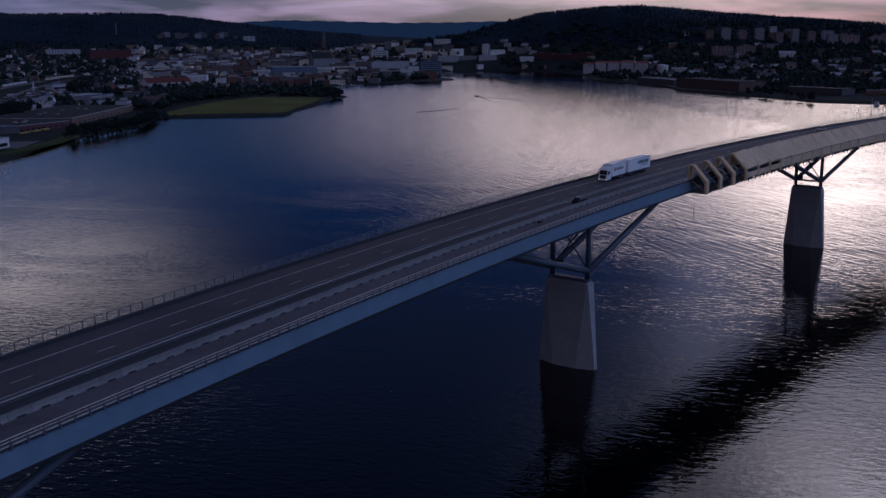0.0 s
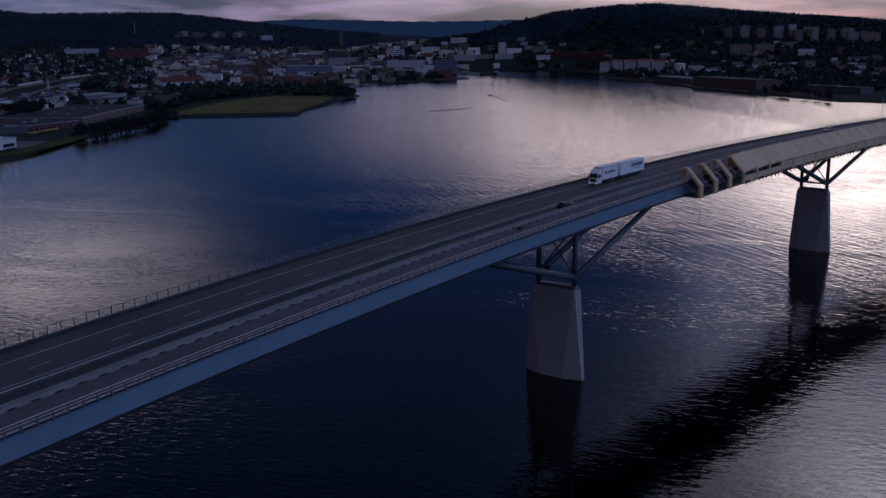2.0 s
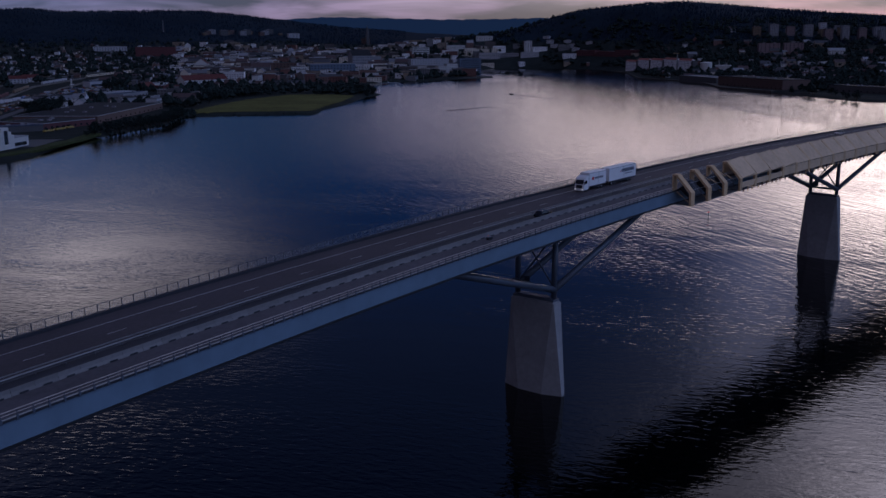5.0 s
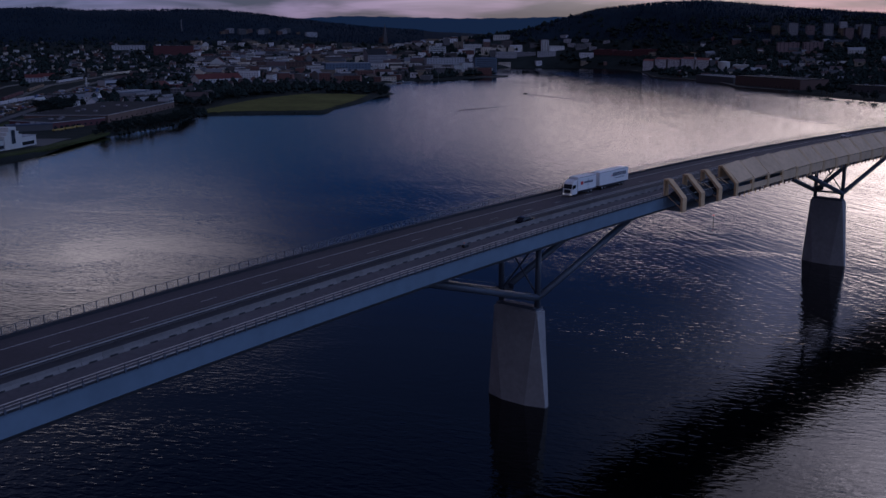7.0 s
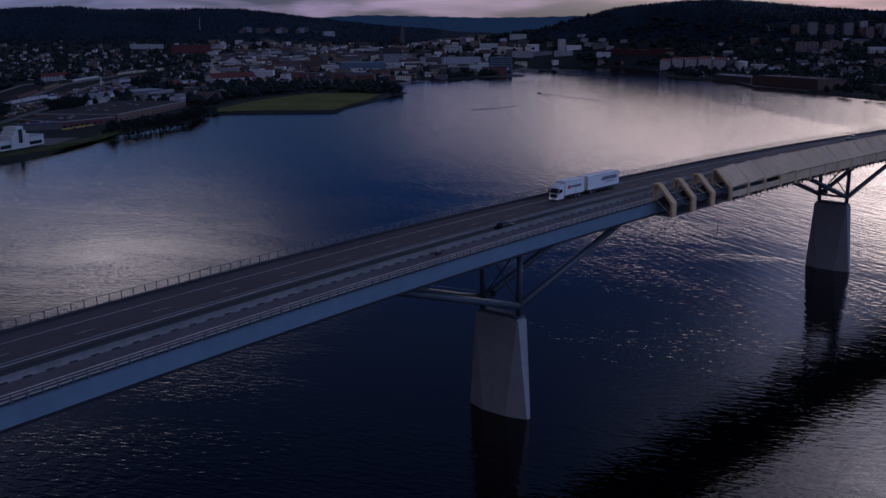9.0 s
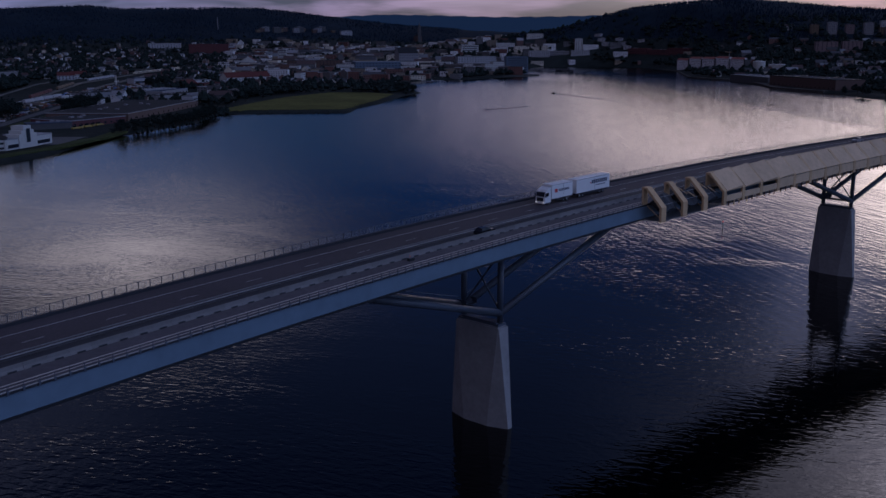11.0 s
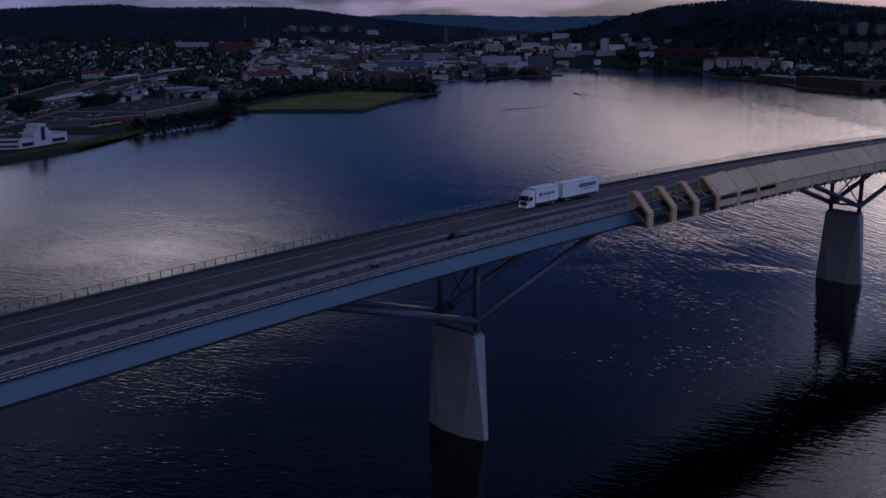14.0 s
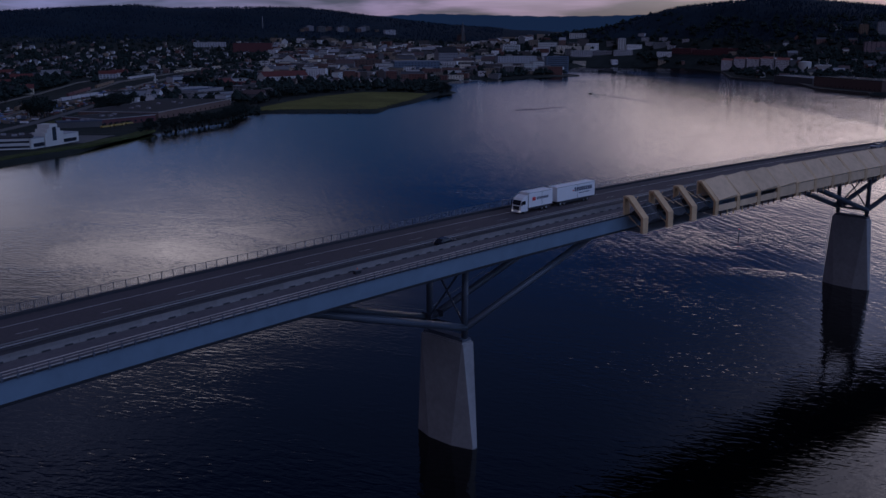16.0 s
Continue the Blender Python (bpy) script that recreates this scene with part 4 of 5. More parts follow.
building("striped_tower", "slim white tower block with dark bands", 1147, 1600, 18, 16, 26, -40, "white", "grey", "flat", 8, 0, bands=True)
building("brick_block", "long red brick block", 1042, 1358, 104, 26, 16, -40, "brick", "dark", "flat", 4, 16)
building("glazed_office", "wide office with a glazed front", 1080, 1222, 84, 30, 18, -30, "blue", "light", "flat", 4, 14)
building("red_theatre", "large dark red block in the town", 1447, 2350, 110, 60, 26, -37, "red", "dark", "flat")
building("white_row", "white row of flats", 1446, 2588, 96, 18, 14, -35, "pale", "grey", "flat", 4, 12)
building("glass_tower", "blue glazed tower on the quay", 1318, 1092, 42, 26, 30, -38, "blue", "blue", "flat", 8, 0, bands=True)
building("white_quay_block", "white block on the quay", 1262, 1090, 22, 18, 19, -30, "white", "light", "flat", 5, 5)
building("white_quay_block", "white block on the quay", 1236, 1092, 16, 18, 15, -30, "white", "grey", "flat", 4, 4)
building("quay_office", "pale office block behind the quay", 1340, 1215, 80, 30, 23, -30, "pale", "dark", "flat", 6, 14)
building("old_town_block", "grey town block with a high roof", 1228, 1296, 40, 30, 26, -25, "grey", "dark", "gable", 5, 8)
building("white_band_block", "dark block with white bands", 1612, 1484, 42, 24, 18, -30, "white", "dark", "flat", 4, 0, bands=True)
building("low_town_hall", "low pale hall with a flat roof", 1742, 1484, 46, 24, 11, -40, "white", "light", "flat", 2, 8)
building("white_tower", "slim white tower block", 1816, 1316, 18, 16, 27, -50, "white", "light", "flat", 9, 3)
building("hospital_wing", "pale hospital block beside the tower", 1734, 1372, 50, 24, 15, -54, "pale", "light", "flat", 4, 10)
building("hospital_wing", "low grey hospital wing beside the tower", 1772, 1340, 46, 20, 9, -54, "grey", "grey", "flat", 2, 9)
building("hospital_wing", "pale hospital block beside the tower", 1791, 1293, 44, 24, 12, -54, "pale", "light", "flat", 3, 9)
for u, H in ((0, 13), (58, 11), (112, 14)):
    building("brick_row", "long dark red block below the wooded hill", 1838 - 0.09 * u, 1165 - 0.996 * u, 54, 20, H, -95, "red", "red", "flat", 3, 10, group="red blocks below the hill")
building("villa_block", "white block on the slope", 1844, 1474, 42, 18, 12, -50, "white", "light", "flat", 3, 7)
church = building("church", "dark church with a tall spire", 2263, 2318, 18, 40, 20, -28, "brick", "dark", "gable")
part("spire", Shape().box(-5, 5, -6, 4, 0, 34).tube((0, -1, 34), (0, -1, 66), 6.5, 0.2, 8), PLASTER["dark"], church)
for k in range(5):
    c = Vector((1560, 826)) + Vector((math.cos(radians(-124)), math.sin(radians(-124)))) * (55 * (k - 2))
    building("quay_flats", "pale apartment block with a rose-red roof by the quay", c.x, c.y, 47, 9, 19 + (k % 2), -124, "bright", "rose", "gable", 6, 9, group="flats by the quay")
    building("stair_tower", "dark stair tower between the flats", c.x - 15.5, c.y - 22.5, 5, 10, 19, -124, "dark", "dark", "flat")
tank = thing("storage_tank", "plain white round storage tank by the water", "tank", m=Matrix.Translation((1490, 688, height_at(1490, 688))))
part("shell", Shape().tube((0, 0, -5), (0, 0, 15), 10.5, n=28), PLASTER["white"], tank, smooth=False)
part("roof", Shape().tube((0, 0, 15), (0, 0, 16.2), 10.5, 3.0, n=28), PLASTER["white"], tank)
BUILT.append((1490, 688, 12))
# white superstructure of a ship, simplified to a plain block
deckhouse = building("white_deckhouse", "white ship deckhouse with slanting masts", 1486, 655, 26, 18, 10, -80, "white", "white", "flat")
for u, v in ((-10, 6), (-2, -5), (4, 7), (9, -3)):
    part("mast", Shape().tube((u, -1, 2), (u + v, -2, 21), 0.35, 0.2, 6), PLASTER["white"], deckhouse)
building("warehouse", "long dark brick warehouse along the mole", 1178, 470, 154, 44, 13, -122, "brick", "dark", "flat", 1, 16)
building("warehouse", "second dark warehouse behind the mole", 1300, 610, 120, 40, 12, -125, "dark", "grey", "flat")
building("low_shed", "low grey shed by the shore", 1120, 300, 90, 26, 8, -110, "dark", "dark", "flat", 1, 10)
building("boat_club", "pale clubhouse by the shore trees", 1130, 215, 40, 14, 6, -80, "brown", "grey", "flat", 1, 8)
for n, (x, y, L, H, wall) in enumerate(((1880, 728, 18, 27, "grey"), (1900, 700, 16, 22, "pink"), (1915, 668, 18, 27, "grey"), (1985, 664, 14, 22, "pale"), (2000, 634, 18, 17, "grey"),
                                      (1922, 594, 14, 31, "grey"), (1940, 566, 15, 26, "pink"), (2002, 552, 24, 21, "grey"), (1990, 503, 40, 18, "pink"), (2038, 460, 34, 13, "pink"),
                                      (1868, 760, 16, 20, "brown"), (1930, 640, 22, 18, "brown"), (1905, 622, 16, 24, "pink"), (1960, 612, 20, 20, "brown"), (1965, 530, 20, 20, "grey"), (1718, 668, 40, 17, "pink"), (1744, 630, 36, 17, "pink"))):
    building("hill_flats", "apartment block among the trees on the slope", x, y, L, 14, H, -55, wall, "dark", "flat", max(4, int(H / 3.2)), 5, group="flats on the slope")
building("white_villa", "white villa among the slope trees", 1748, 549, 30, 12, 8, -58, "white", "light", "gable", 2, 6)
for k in range(7):
    building("terrace_house", "pale terraced block stepping down the hill", 1890 - 14 * (k % 3), 1315 - k * 21, 17, 13, 8, -80 + 9 * (k % 2), "pale", "grey", "flat", 3, 5, group="terraced blocks")
for k in range(13):
    building("hilltop_flats", "dim hilltop apartment block", 1880 + k * 21, 2712 - k * 8 + 14 * (k % 3), 12 + 5 * (k % 4), 14, 8 + 2.5 * ((k * 5) % 4), -17, ("brown", "dark", "grey", "brick")[(k * 3) % 4], "grey", "flat", 3, 4, group="hilltop flats")
building("hilltop_flats", "pale hilltop apartment block", 2145, 2560, 40, 16, 15, -20, "pale", "grey", "flat", 5, 8, group="hilltop flats")


def lattice_mast(x, y, h, w, label, name="radio_mast"):
    t = thing(name, label, "mast", m=Matrix.Translation((x, y, height_at(x, y) - 1)))
    for sx, sy in ((-1, -1), (1, -1), (1, 1), (-1, 1)):
        part("leg", Shape().tube((sx * w, sy * w, 0), (sx * w * 0.4, sy * w * 0.4, h), 0.3, 0.2, 5), GALVANISED, t)
    for k in range(6):
        z = h * (k + 0.5) / 6
        q = w * (1 - 0.6 * z / h)
        part("brace", Shape().box(-q, q, -q, q, z - 0.15, z + 0.15), GALVANISED, t)
    return t


lattice_mast(1796, 2830, 40, 1.6, "slim pale radio mast above the town")
tower = lattice_mast(2471, 1529, 20, 2.6, "lookout tower on the wooded hill", "lookout_tower")
part("cabin", Shape().box(-3.4, 3.4, -3.4, 3.4, 14, 19), PLASTER["dark"], tower)
crane = lattice_mast(1470, 735, 36, 0.9, "yellow tower crane by the flats", "tower_crane")
part("jib", Shape().box(-12, 34, -0.6, 0.6, 34.5, 35.7, Euler((0, 0, radians(40))).to_matrix().to_4x4()), PLASTER["ochre"], crane)

for k in range(16):
    bx, by = 1008 + 6.6 * k, 1036 - 0.8 * k + (k % 3) * 3
    b = thing("sailing_boat", "small white boat moored at the marina", "boat", "boats in the marina", m=Matrix.Translation((bx, by, 0)) @ Euler((0, 0, radians(80 + random.uniform(-8, 8)))).to_matrix().to_4x4())
    part("hull", Shape().rings([[(x, -w, 1.0), (x, 0, -0.4), (x, w, 1.0)] for x, w in ((-4, 1.0), (0, 1.5), (3, 0.9), (4.6, 0.1))]), PLASTER["white"], b)
    part("coachroof", Shape().box(-1.8, 1.4, -0.8, 0.8, 0.9, 1.7), PLASTER["white"], b)
    if k % 2:
        part("mast", Shape().tube((0.4, 0, 1.0), (0.4, 0, 11), 0.12, 0.08, 5), GALVANISED, b)
pontoon = tagged(part("pontoon", Shape().box(1000, 1112, 1024, 1027, -0.5, 0.6), PLASTER["grey"]), "long floating jetty in the marina", "jetty")
motor = thing("motor_boat", "white motor boat moored under the shore trees", "boat", m=Matrix.Translation((985, 185, 0)))
part("hull", Shape().rings([[(x, -w, 1.6), (x, 0, -0.5), (x, w, 1.6)] for x, w in ((-9, 2.2), (0, 2.6), (6, 1.8), (10, 0.2))]), PLASTER["white"], motor)
part("wheelhouse", Shape().box(-4, 3, -1.6, 1.6, 1.4, 4.4), PLASTER["white"], motor)


lamp = thing("flood_lamp", "lit flood lamp on a pole by the quay", "lamp", m=Matrix.Translation((1440, 655, height_at(1440, 655))))
part("pole", Shape().tube((0, 0, -2), (0, 0, 9), 0.2, 0.12, 6), GALVANISED, lamp)
part("lamp_head", Shape().box(-0.9, 0.5, -0.9, 0.9, 9, 10.2), LAMP_GLOW, lamp, "glowing white lamp head")


# cars parked in the yards between the road and the railway
PARKED = [material("parked_paint_" + k, c, 0.35, grain=1.0) for k, c in dict(white=(0.6, 0.6, 0.6), silver=(0.35, 0.36, 0.38), dark=(0.03, 0.03, 0.04), red=(0.25, 0.03, 0.03), blue=(0.04, 0.07, 0.18)).items()]
BODIES = [Shape().rings([[(px, y, pz) for px, pz in ((-2.2, 0.3), (-2.2, 0.85), (-1.2, 0.95), (1.0, 0.95), (2.1, 0.8), (2.2, 0.3))] for y in (-0.88, 0.88)]).mesh("body", p) for p in PARKED]
CABIN = Shape().rings([[(px, y, pz) for px, pz in ((-1.9, 0.93), (-1.4, 1.45), (0.2, 1.48), (1.0, 0.93))] for y in (-0.75, 0.75)]).mesh("cabin", DARK_GLASS)
for i in range(150):
    u, v = random.random(), random.choice((16, 24, 40, 48, 64))
    a, b = ((319, 870), (531, 1069)) if i % 3 else ((188, 705), (319, 870))
    d = Vector((b[0] - a[0], b[1] - a[1])).normalized()
    x, y = a[0] + (b[0] - a[0]) * u - d.y * v, a[1] + (b[1] - a[1]) * u + d.x * v
    t = thing("parked_car", "parked car in a yard beside the railway", "car", "parked cars", m=Matrix.Translation((x, y, height_at(x, y))) @ Euler((0, 0, random.choice((0.8, 2.37)) + random.uniform(-0.1, 0.1))).to_matrix().to_4x4())
    k = random.choice((0, 0, 1, 1, 2, 3, 4))
    part("body", BODIES[k], PARKED[k], t)
    part("cabin", CABIN, DARK_GLASS, t)


# trains on the embankment
WAGON = Shape().rings([[(x, y, z) for y, z in ((-1.45, 1.0), (-1.45, 3.6), (-1.0, 4.2), (1.0, 4.2), (1.45, 3.6), (1.45, 1.0))] for x in (-11.4, 11.4)])
WAGON_MESHES = [WAGON.mesh("body", PLASTER[k]) for k in ("cream", "pale", "brown", "red")]
BOGIE = Shape().box(-1.6, 1.6, -1.1, 1.1, 0.1, 1.0).mesh("bogie", CHASSIS)
STRIP = Shape().box(-10.2, 10.2, -1.47, 1.47, 2.2, 3.1).mesh("window_strip", PANE)


def train(a, b, n, kind, side=0.0):
    d = Vector((b[0] - a[0], b[1] - a[1])).normalized()
    for i in range(n):
        x, y = a[0] + d.x * 24.2 * i - d.y * side, a[1] + d.y * 24.2 * i + d.x * side
        t = thing("railway_wagon", ("pale passenger", "pale covered", "brown goods", "red goods")[kind] + " wagon standing on the railway embankment", "wagon", "wagons of a train",
                  m=Matrix.Translation((x, y, height_at(x, y) + 1.65)) @ Euler((0, 0, math.atan2(d.y, d.x))).to_matrix().to_4x4())
        part("body", WAGON_MESHES[kind], PLASTER["cream"], t)
        for q in (-8, 8):
            part("bogie", BOGIE, CHASSIS, t, m=Matrix.Translation((q, 0, 0)))
        if kind == 0:
            part("window_strip", STRIP, PANE, t)


train((711, 1426), (884, 1567), 9, 0)
train((306, 918), (371, 979), 4, 1)
train((337, 980), (521, 1244), 5, 3)
train((428, 1110), (521, 1244), 5, 2)
train((556, 1280), (691, 1416), 5, 1)
train((226, 830), (280, 893), 2, 2)

# small things in the yards
def simple(name, label, category, x, y, ang, boxes, mats):
    t = thing(name, label, category, m=Matrix.Translation((x, y, height_at(x, y))) @ Euler((0, 0, radians(ang))).to_matrix().to_4x4())
    for k, (bx, mt) in enumerate(zip(boxes, mats)):
        part(("body", "cabin", "arm", "track")[k], Shape().box(*bx), mt, t)
    return t


YELLOW = material("machine_yellow", (0.34, 0.25, 0.06), 0.5, grain=1.0)
for k in range(5):
    simple("wheel_loader", "yellow machine parked in the yard", "machine", 218 + 7 * k, 630 + 4 * k, 20 + 30 * (k % 2), ((-3, 3, -1.2, 1.2, 0.6, 2.0), (-1.4, 0.6, -1.0, 1.0, 2.0, 3.4), (3, 5, -0.8, 0.8, 0.5, 1.6), (-2.6, 2.6, -1.4, 1.4, 0, 0.9)), (YELLOW, PANE, YELLOW, BLACK_RUBBER))
for k in range(6):
    simple("container", "pale freight container in the yard", "container", 300 + 13 * k, 930 + 15 * k, 42, ((-6, 6, -1.2, 1.2, 0, 2.6), (-6.1, -6.0, -1.1, 1.1, 0.1, 2.5)), (PLASTER[("white", "red", "blue", "pale", "white", "brick")[k]], PLASTER["grey"]))
def yard_clutter():
    """Vans, crates and pallets stacked in the yards, each a bevel-topped box."""
    rng, sh = random.Random(31), Shape()
    for k in range(420):
        u, v = rng.random(), rng.choice((10, 14, 22, 30, 34, 44, 54, 60, 70)) + rng.uniform(-2, 2)
        a, b = (((319, 870), (531, 1069)), ((188, 705), (319, 870)), ((531, 1069), (642, 1137)))[k % 3]
        d = Vector((b[0] - a[0], b[1] - a[1])).normalized()
        x, y = a[0] + (b[0] - a[0]) * u - d.y * v, a[1] + (b[1] - a[1]) * u + d.x * v
        l, w, h = rng.uniform(1.2, 4.2), rng.uniform(0.8, 1.5), rng.uniform(0.8, 2.8)
        m = Matrix.Translation((x, y, height_at(x, y))) @ Euler((0, 0, rng.choice((0.76, 2.33)) + rng.uniform(-0.15, 0.15))).to_matrix().to_4x4()
        ring = lambda z, q: [tuple(m @ Vector(p)) for p in ((-l + q, -w + q, z), (l - q, -w + q, z), (l - q, w - q, z), (-l + q, w - q, z))]
        sh.rings([ring(-0.3, 0), ring(h - 0.2, 0), ring(h, 0.2)])
    tagged(part("yard_clutter", sh, CLUTTER), "vans, crates and pallets stored in the railway yards", "clutter", kind="stuff")


CLUTTER = palette("stored_goods", [(0.42, 0.42, 0.45), (0.06, 0.07, 0.10), (0.13, 0.045, 0.04), (0.35, 0.36, 0.38), (0.10, 0.16, 0.32), (0.04, 0.04, 0.045), (0.15, 0.10, 0.06), (0.12, 0.10, 0.09)])
yard_clutter()
building("white_shed", "small white shed beside the road", 365, 953, 14, 8, 4, 0, "white", "white", "flat")
pylon = building("sign_pylon", "slim white sign pylon in the yard", 549, 1189, 1.8, 1.6, 12, 40, "white", "white", "flat")
part("crossbar", Shape().box(-6, 9, 0.2, 0.9, 4.0, 5.2), PLASTER["white"], pylon)
building("blue_white_shop", "blue and white shop front by the railway", 588, 1180, 36, 16, 8, 8, "pale", "blue", "flat", 1, 0, bands=True)
for x, y, L, wall, roof in ((452, 1506, 40, "white", "red"), (418, 1344, 44, "cream", "red"), (322, 1072, 26, "cream", "red"), (292, 1046, 24, "white", "dark"), (500, 1442, 40, "white", "grey"), (340, 1200, 30, "pale", "red"), (556, 1360, 36, "pale", "red"), (588, 1384, 34, "white", "red")):
    building("villa", "large house with a pitched roof among dark trees", x, y, L * 0.7, 13, 7, -20, wall, roof, "gable", 2, 5, group="villas by the railway")
for x, y, L, H, wall, roof in ((415, 962, 60, 6, "grey", "dark"), (488, 962, 50, 6, "pale", "light"), (600, 1020, 36, 7, "red", "red"), (622, 1088, 44, 7, "white", "grey"), (668, 1062, 46, 6, "pale", "light")):
    building("yard_hall", "low hall with a flat roof behind the meadow", x, y, L, 22, H, 15, wall, roof, "flat", 1, 6)

# a small motor boat and the low waves that it leaves
boat = thing("motor_boat", "tiny dark motor boat on the open bay", "boat", m=Matrix.Translation((884, 668, 0)) @ Euler((0, 0, radians(100))).to_matrix().to_4x4())
part("hull", Shape().rings([[(x, -w, 0.9), (x, 0, -0.3), (x, w, 0.9)] for x, w in ((-3, 1.0), (0, 1.2), (2, 0.8), (3.4, 0.1))]), PLASTER["dark"], boat)
part("screen", Shape().box(-0.4, 0.6, -0.7, 0.7, 0.9, 1.6), PANE, boat)
for n, pts in enumerate((((882, 662), (862, 618), (834, 562), (800, 505)), ((880, 662), (846, 628), (806, 590)), ((612, 548), (648, 543), (684, 548)))):
    rows = []
    for i, (x, y) in enumerate(pts):
        a, b = pts[max(0, i - 1)], pts[min(len(pts) - 1, i + 1)]
        d = Vector((b[0] - a[0], b[1] - a[1], 0)).normalized()
        w, h = (1.2 + 0.8 * i), 0.34 - 0.05 * i
        rows.append([(x - d.y * w, y + d.x * w, -0.05), (x, y, h), (x + d.y * w, y - d.x * w, -0.05)])
    tagged(part("wake_wave", Shape().rings(rows, closed=False), WATER), "long low wave on the bay", "water", kind="structure")


# ---- trees ----
def blob(rng, c, r, sh, squash=0.8):
    """A ragged leaf clump: a jittered eight-faced body."""
    p = [(1, 0, 0), (-1, 0, 0), (0, 1, 0), (0, -1, 0), (0, 0, squash), (0, 0, -squash)]
    v = [tuple(c[k] + q[k] * r * rng.uniform(0.65, 1.35) + rng.uniform(-0.2, 0.2) * r for k in range(3)) for q in p]
    sh.add(v, [(0, 2, 4), (2, 1, 4), (1, 3, 4), (3, 0, 4), (2, 0, 5), (1, 2, 5), (3, 1, 5), (0, 3, 5)])


def tree_meshes(seed, kind):
    rng = random.Random(seed)
    trunk, crown = Shape(), Shape()
    if kind == "spruce":
        trunk.tube((0, 0, -0.6), (0, 0, 9.5), 0.25, 0.05, 6)
        for k in range(95):
            z = 1.2 + 9.0 * (k / 95)
            r = (10.6 - z) * 0.24
            a = rng.uniform(0, 6.28)
            d = r * rng.uniform(0.3, 1.0)
            blob(rng, (d * math.cos(a), d * math.sin(a), z - d * 0.25), 0.55 + r * 0.12, crown, 0.5)
    else:
        top = Vector((rng.uniform(-0.3, 0.3), rng.uniform(-0.3, 0.3), 4.6))
        trunk.tube((0, 0, -0.6), top, 0.3, 0.16, 7)
        ends = []
        for k in range(6):
            a = k * 1.05 + rng.uniform(-0.3, 0.3)
            base = top * rng.uniform(0.55, 0.95)
            e = base + Vector((math.cos(a) * rng.uniform(1.2, 2.4), math.sin(a) * rng.uniform(1.2, 2.4), rng.uniform(1.2, 3.4)))
            trunk.tube(base, e, 0.13, 0.05, 5)
            ends.append(e)
        ends.append(top + Vector((0, 0, 2.6)))
        for k in range(150):
            e = ends[k % len(ends)]
            blob(rng, (e.x + rng.gauss(0, 0.95), e.y + rng.gauss(0, 0.95), max(1.0, e.z + rng.gauss(-0.3, 0.95))), rng.uniform(0.3, 0.62), crown)
    return trunk.mesh("trunk", BARK), crown.mesh("crown", HAZY_SPRUCE if kind == "spruce" else LEAF)


TREES = [tree_meshes(k, "broad") for k in range(5)] + [tree_meshes(9, "spruce")]


def tree(x, y, h, k, label="dark leafy tree near the shore", group="shore trees"):
    s = h / 9.0
    t = thing("tree", label, "tree", group, m=Matrix.Translation((x, y, max(0.2, height_at(x, y)))) @ Euler((0, 0, random.uniform(0, 6.28))).to_matrix().to_4x4() @ Matrix.Diagonal((s * random.uniform(0.9, 1.25), s, s, 1)))
    part("trunk", TREES[k][0], BARK, t)
    part("crown", TREES[k][1], LEAF, t)


def row_of_trees(pts, n, low, high, wide, group, label):
    seg = [math.dist(a, b) for a, b in zip(pts[:-1], pts[1:])]
    for i in range(n):
        d = sum(seg) * (i + random.uniform(0.2, 0.8)) / n
        for (a, b), s in zip(zip(pts[:-1], pts[1:]), seg):
            if d <= s:
                x, y = a[0] + (b[0] - a[0]) * d / s, a[1] + (b[1] - a[1]) * d / s
                break
            d -= s
        x, y = x + random.uniform(-wide, wide), y + random.uniform(-wide, wide)
        if height_at(x, y) > 0.1:
            tree(x, y, random.uniform(low, high), random.randrange(5), label, group)


row_of_trees([(226, 582), (290, 614), (338, 641), (386, 696)], 74, 5, 11, 4, "shore trees", "dark leafy tree on the shore bank")
row_of_trees([(420, 745), (480, 800), (545, 850), (627, 905), (706, 930), (782, 930)], 44, 5, 10, 13, "meadow trees", "dark leafy tree at the edge of the meadow")
row_of_trees([(715, 800), (770, 830), (796, 850), (830, 900)], 26, 7, 12, 9, "headland trees", "dark leafy tree on the headland")
row_of_trees([(303, 815), (340, 850)], 16, 10, 15, 9, "yard trees", "dark leafy tree between road and halls")
row_of_trees([(120, 720), (190, 860), (240, 960)], 34, 10, 17, 22, "roadside trees", "tall dark tree beside the railway")
row_of_trees([(278, 765), (328, 823)], 18, 11, 16, 9, "yard trees", "dark leafy tree between road and halls")
row_of_trees([(544, 1085), (598, 1138)], 18, 11, 15, 9, "yard trees", "dark leafy tree between road and railway")
row_of_trees([(212, 750), (240, 806)], 16, 13, 18, 9, "roadside trees", "tall dark tree beside the railway")
row_of_trees([(496, 828), (560, 858)], 12, 8, 12, 8, "meadow trees", "dark leafy tree at the edge of the meadow")
row_of_trees([(460, 806), (466, 820)], 3, 10, 13, 2, "yard trees", "dark leafy tree between road and halls")
row_of_trees([(730, 786), (772, 812), (800, 850)], 20, 6, 9, 5, "headland trees", "dark leafy tree on the headland")
row_of_trees([(225, 960), (305, 1085), (380, 1190), (455, 1290)], 70, 10, 15, 22, "roadside trees", "tall dark tree beside the railway")
row_of_trees([(985, 215), (1010, 290), (1060, 330), (1090, 390)], 30, 7, 12, 14, "far shore trees", "dark leafy tree on the far shore")
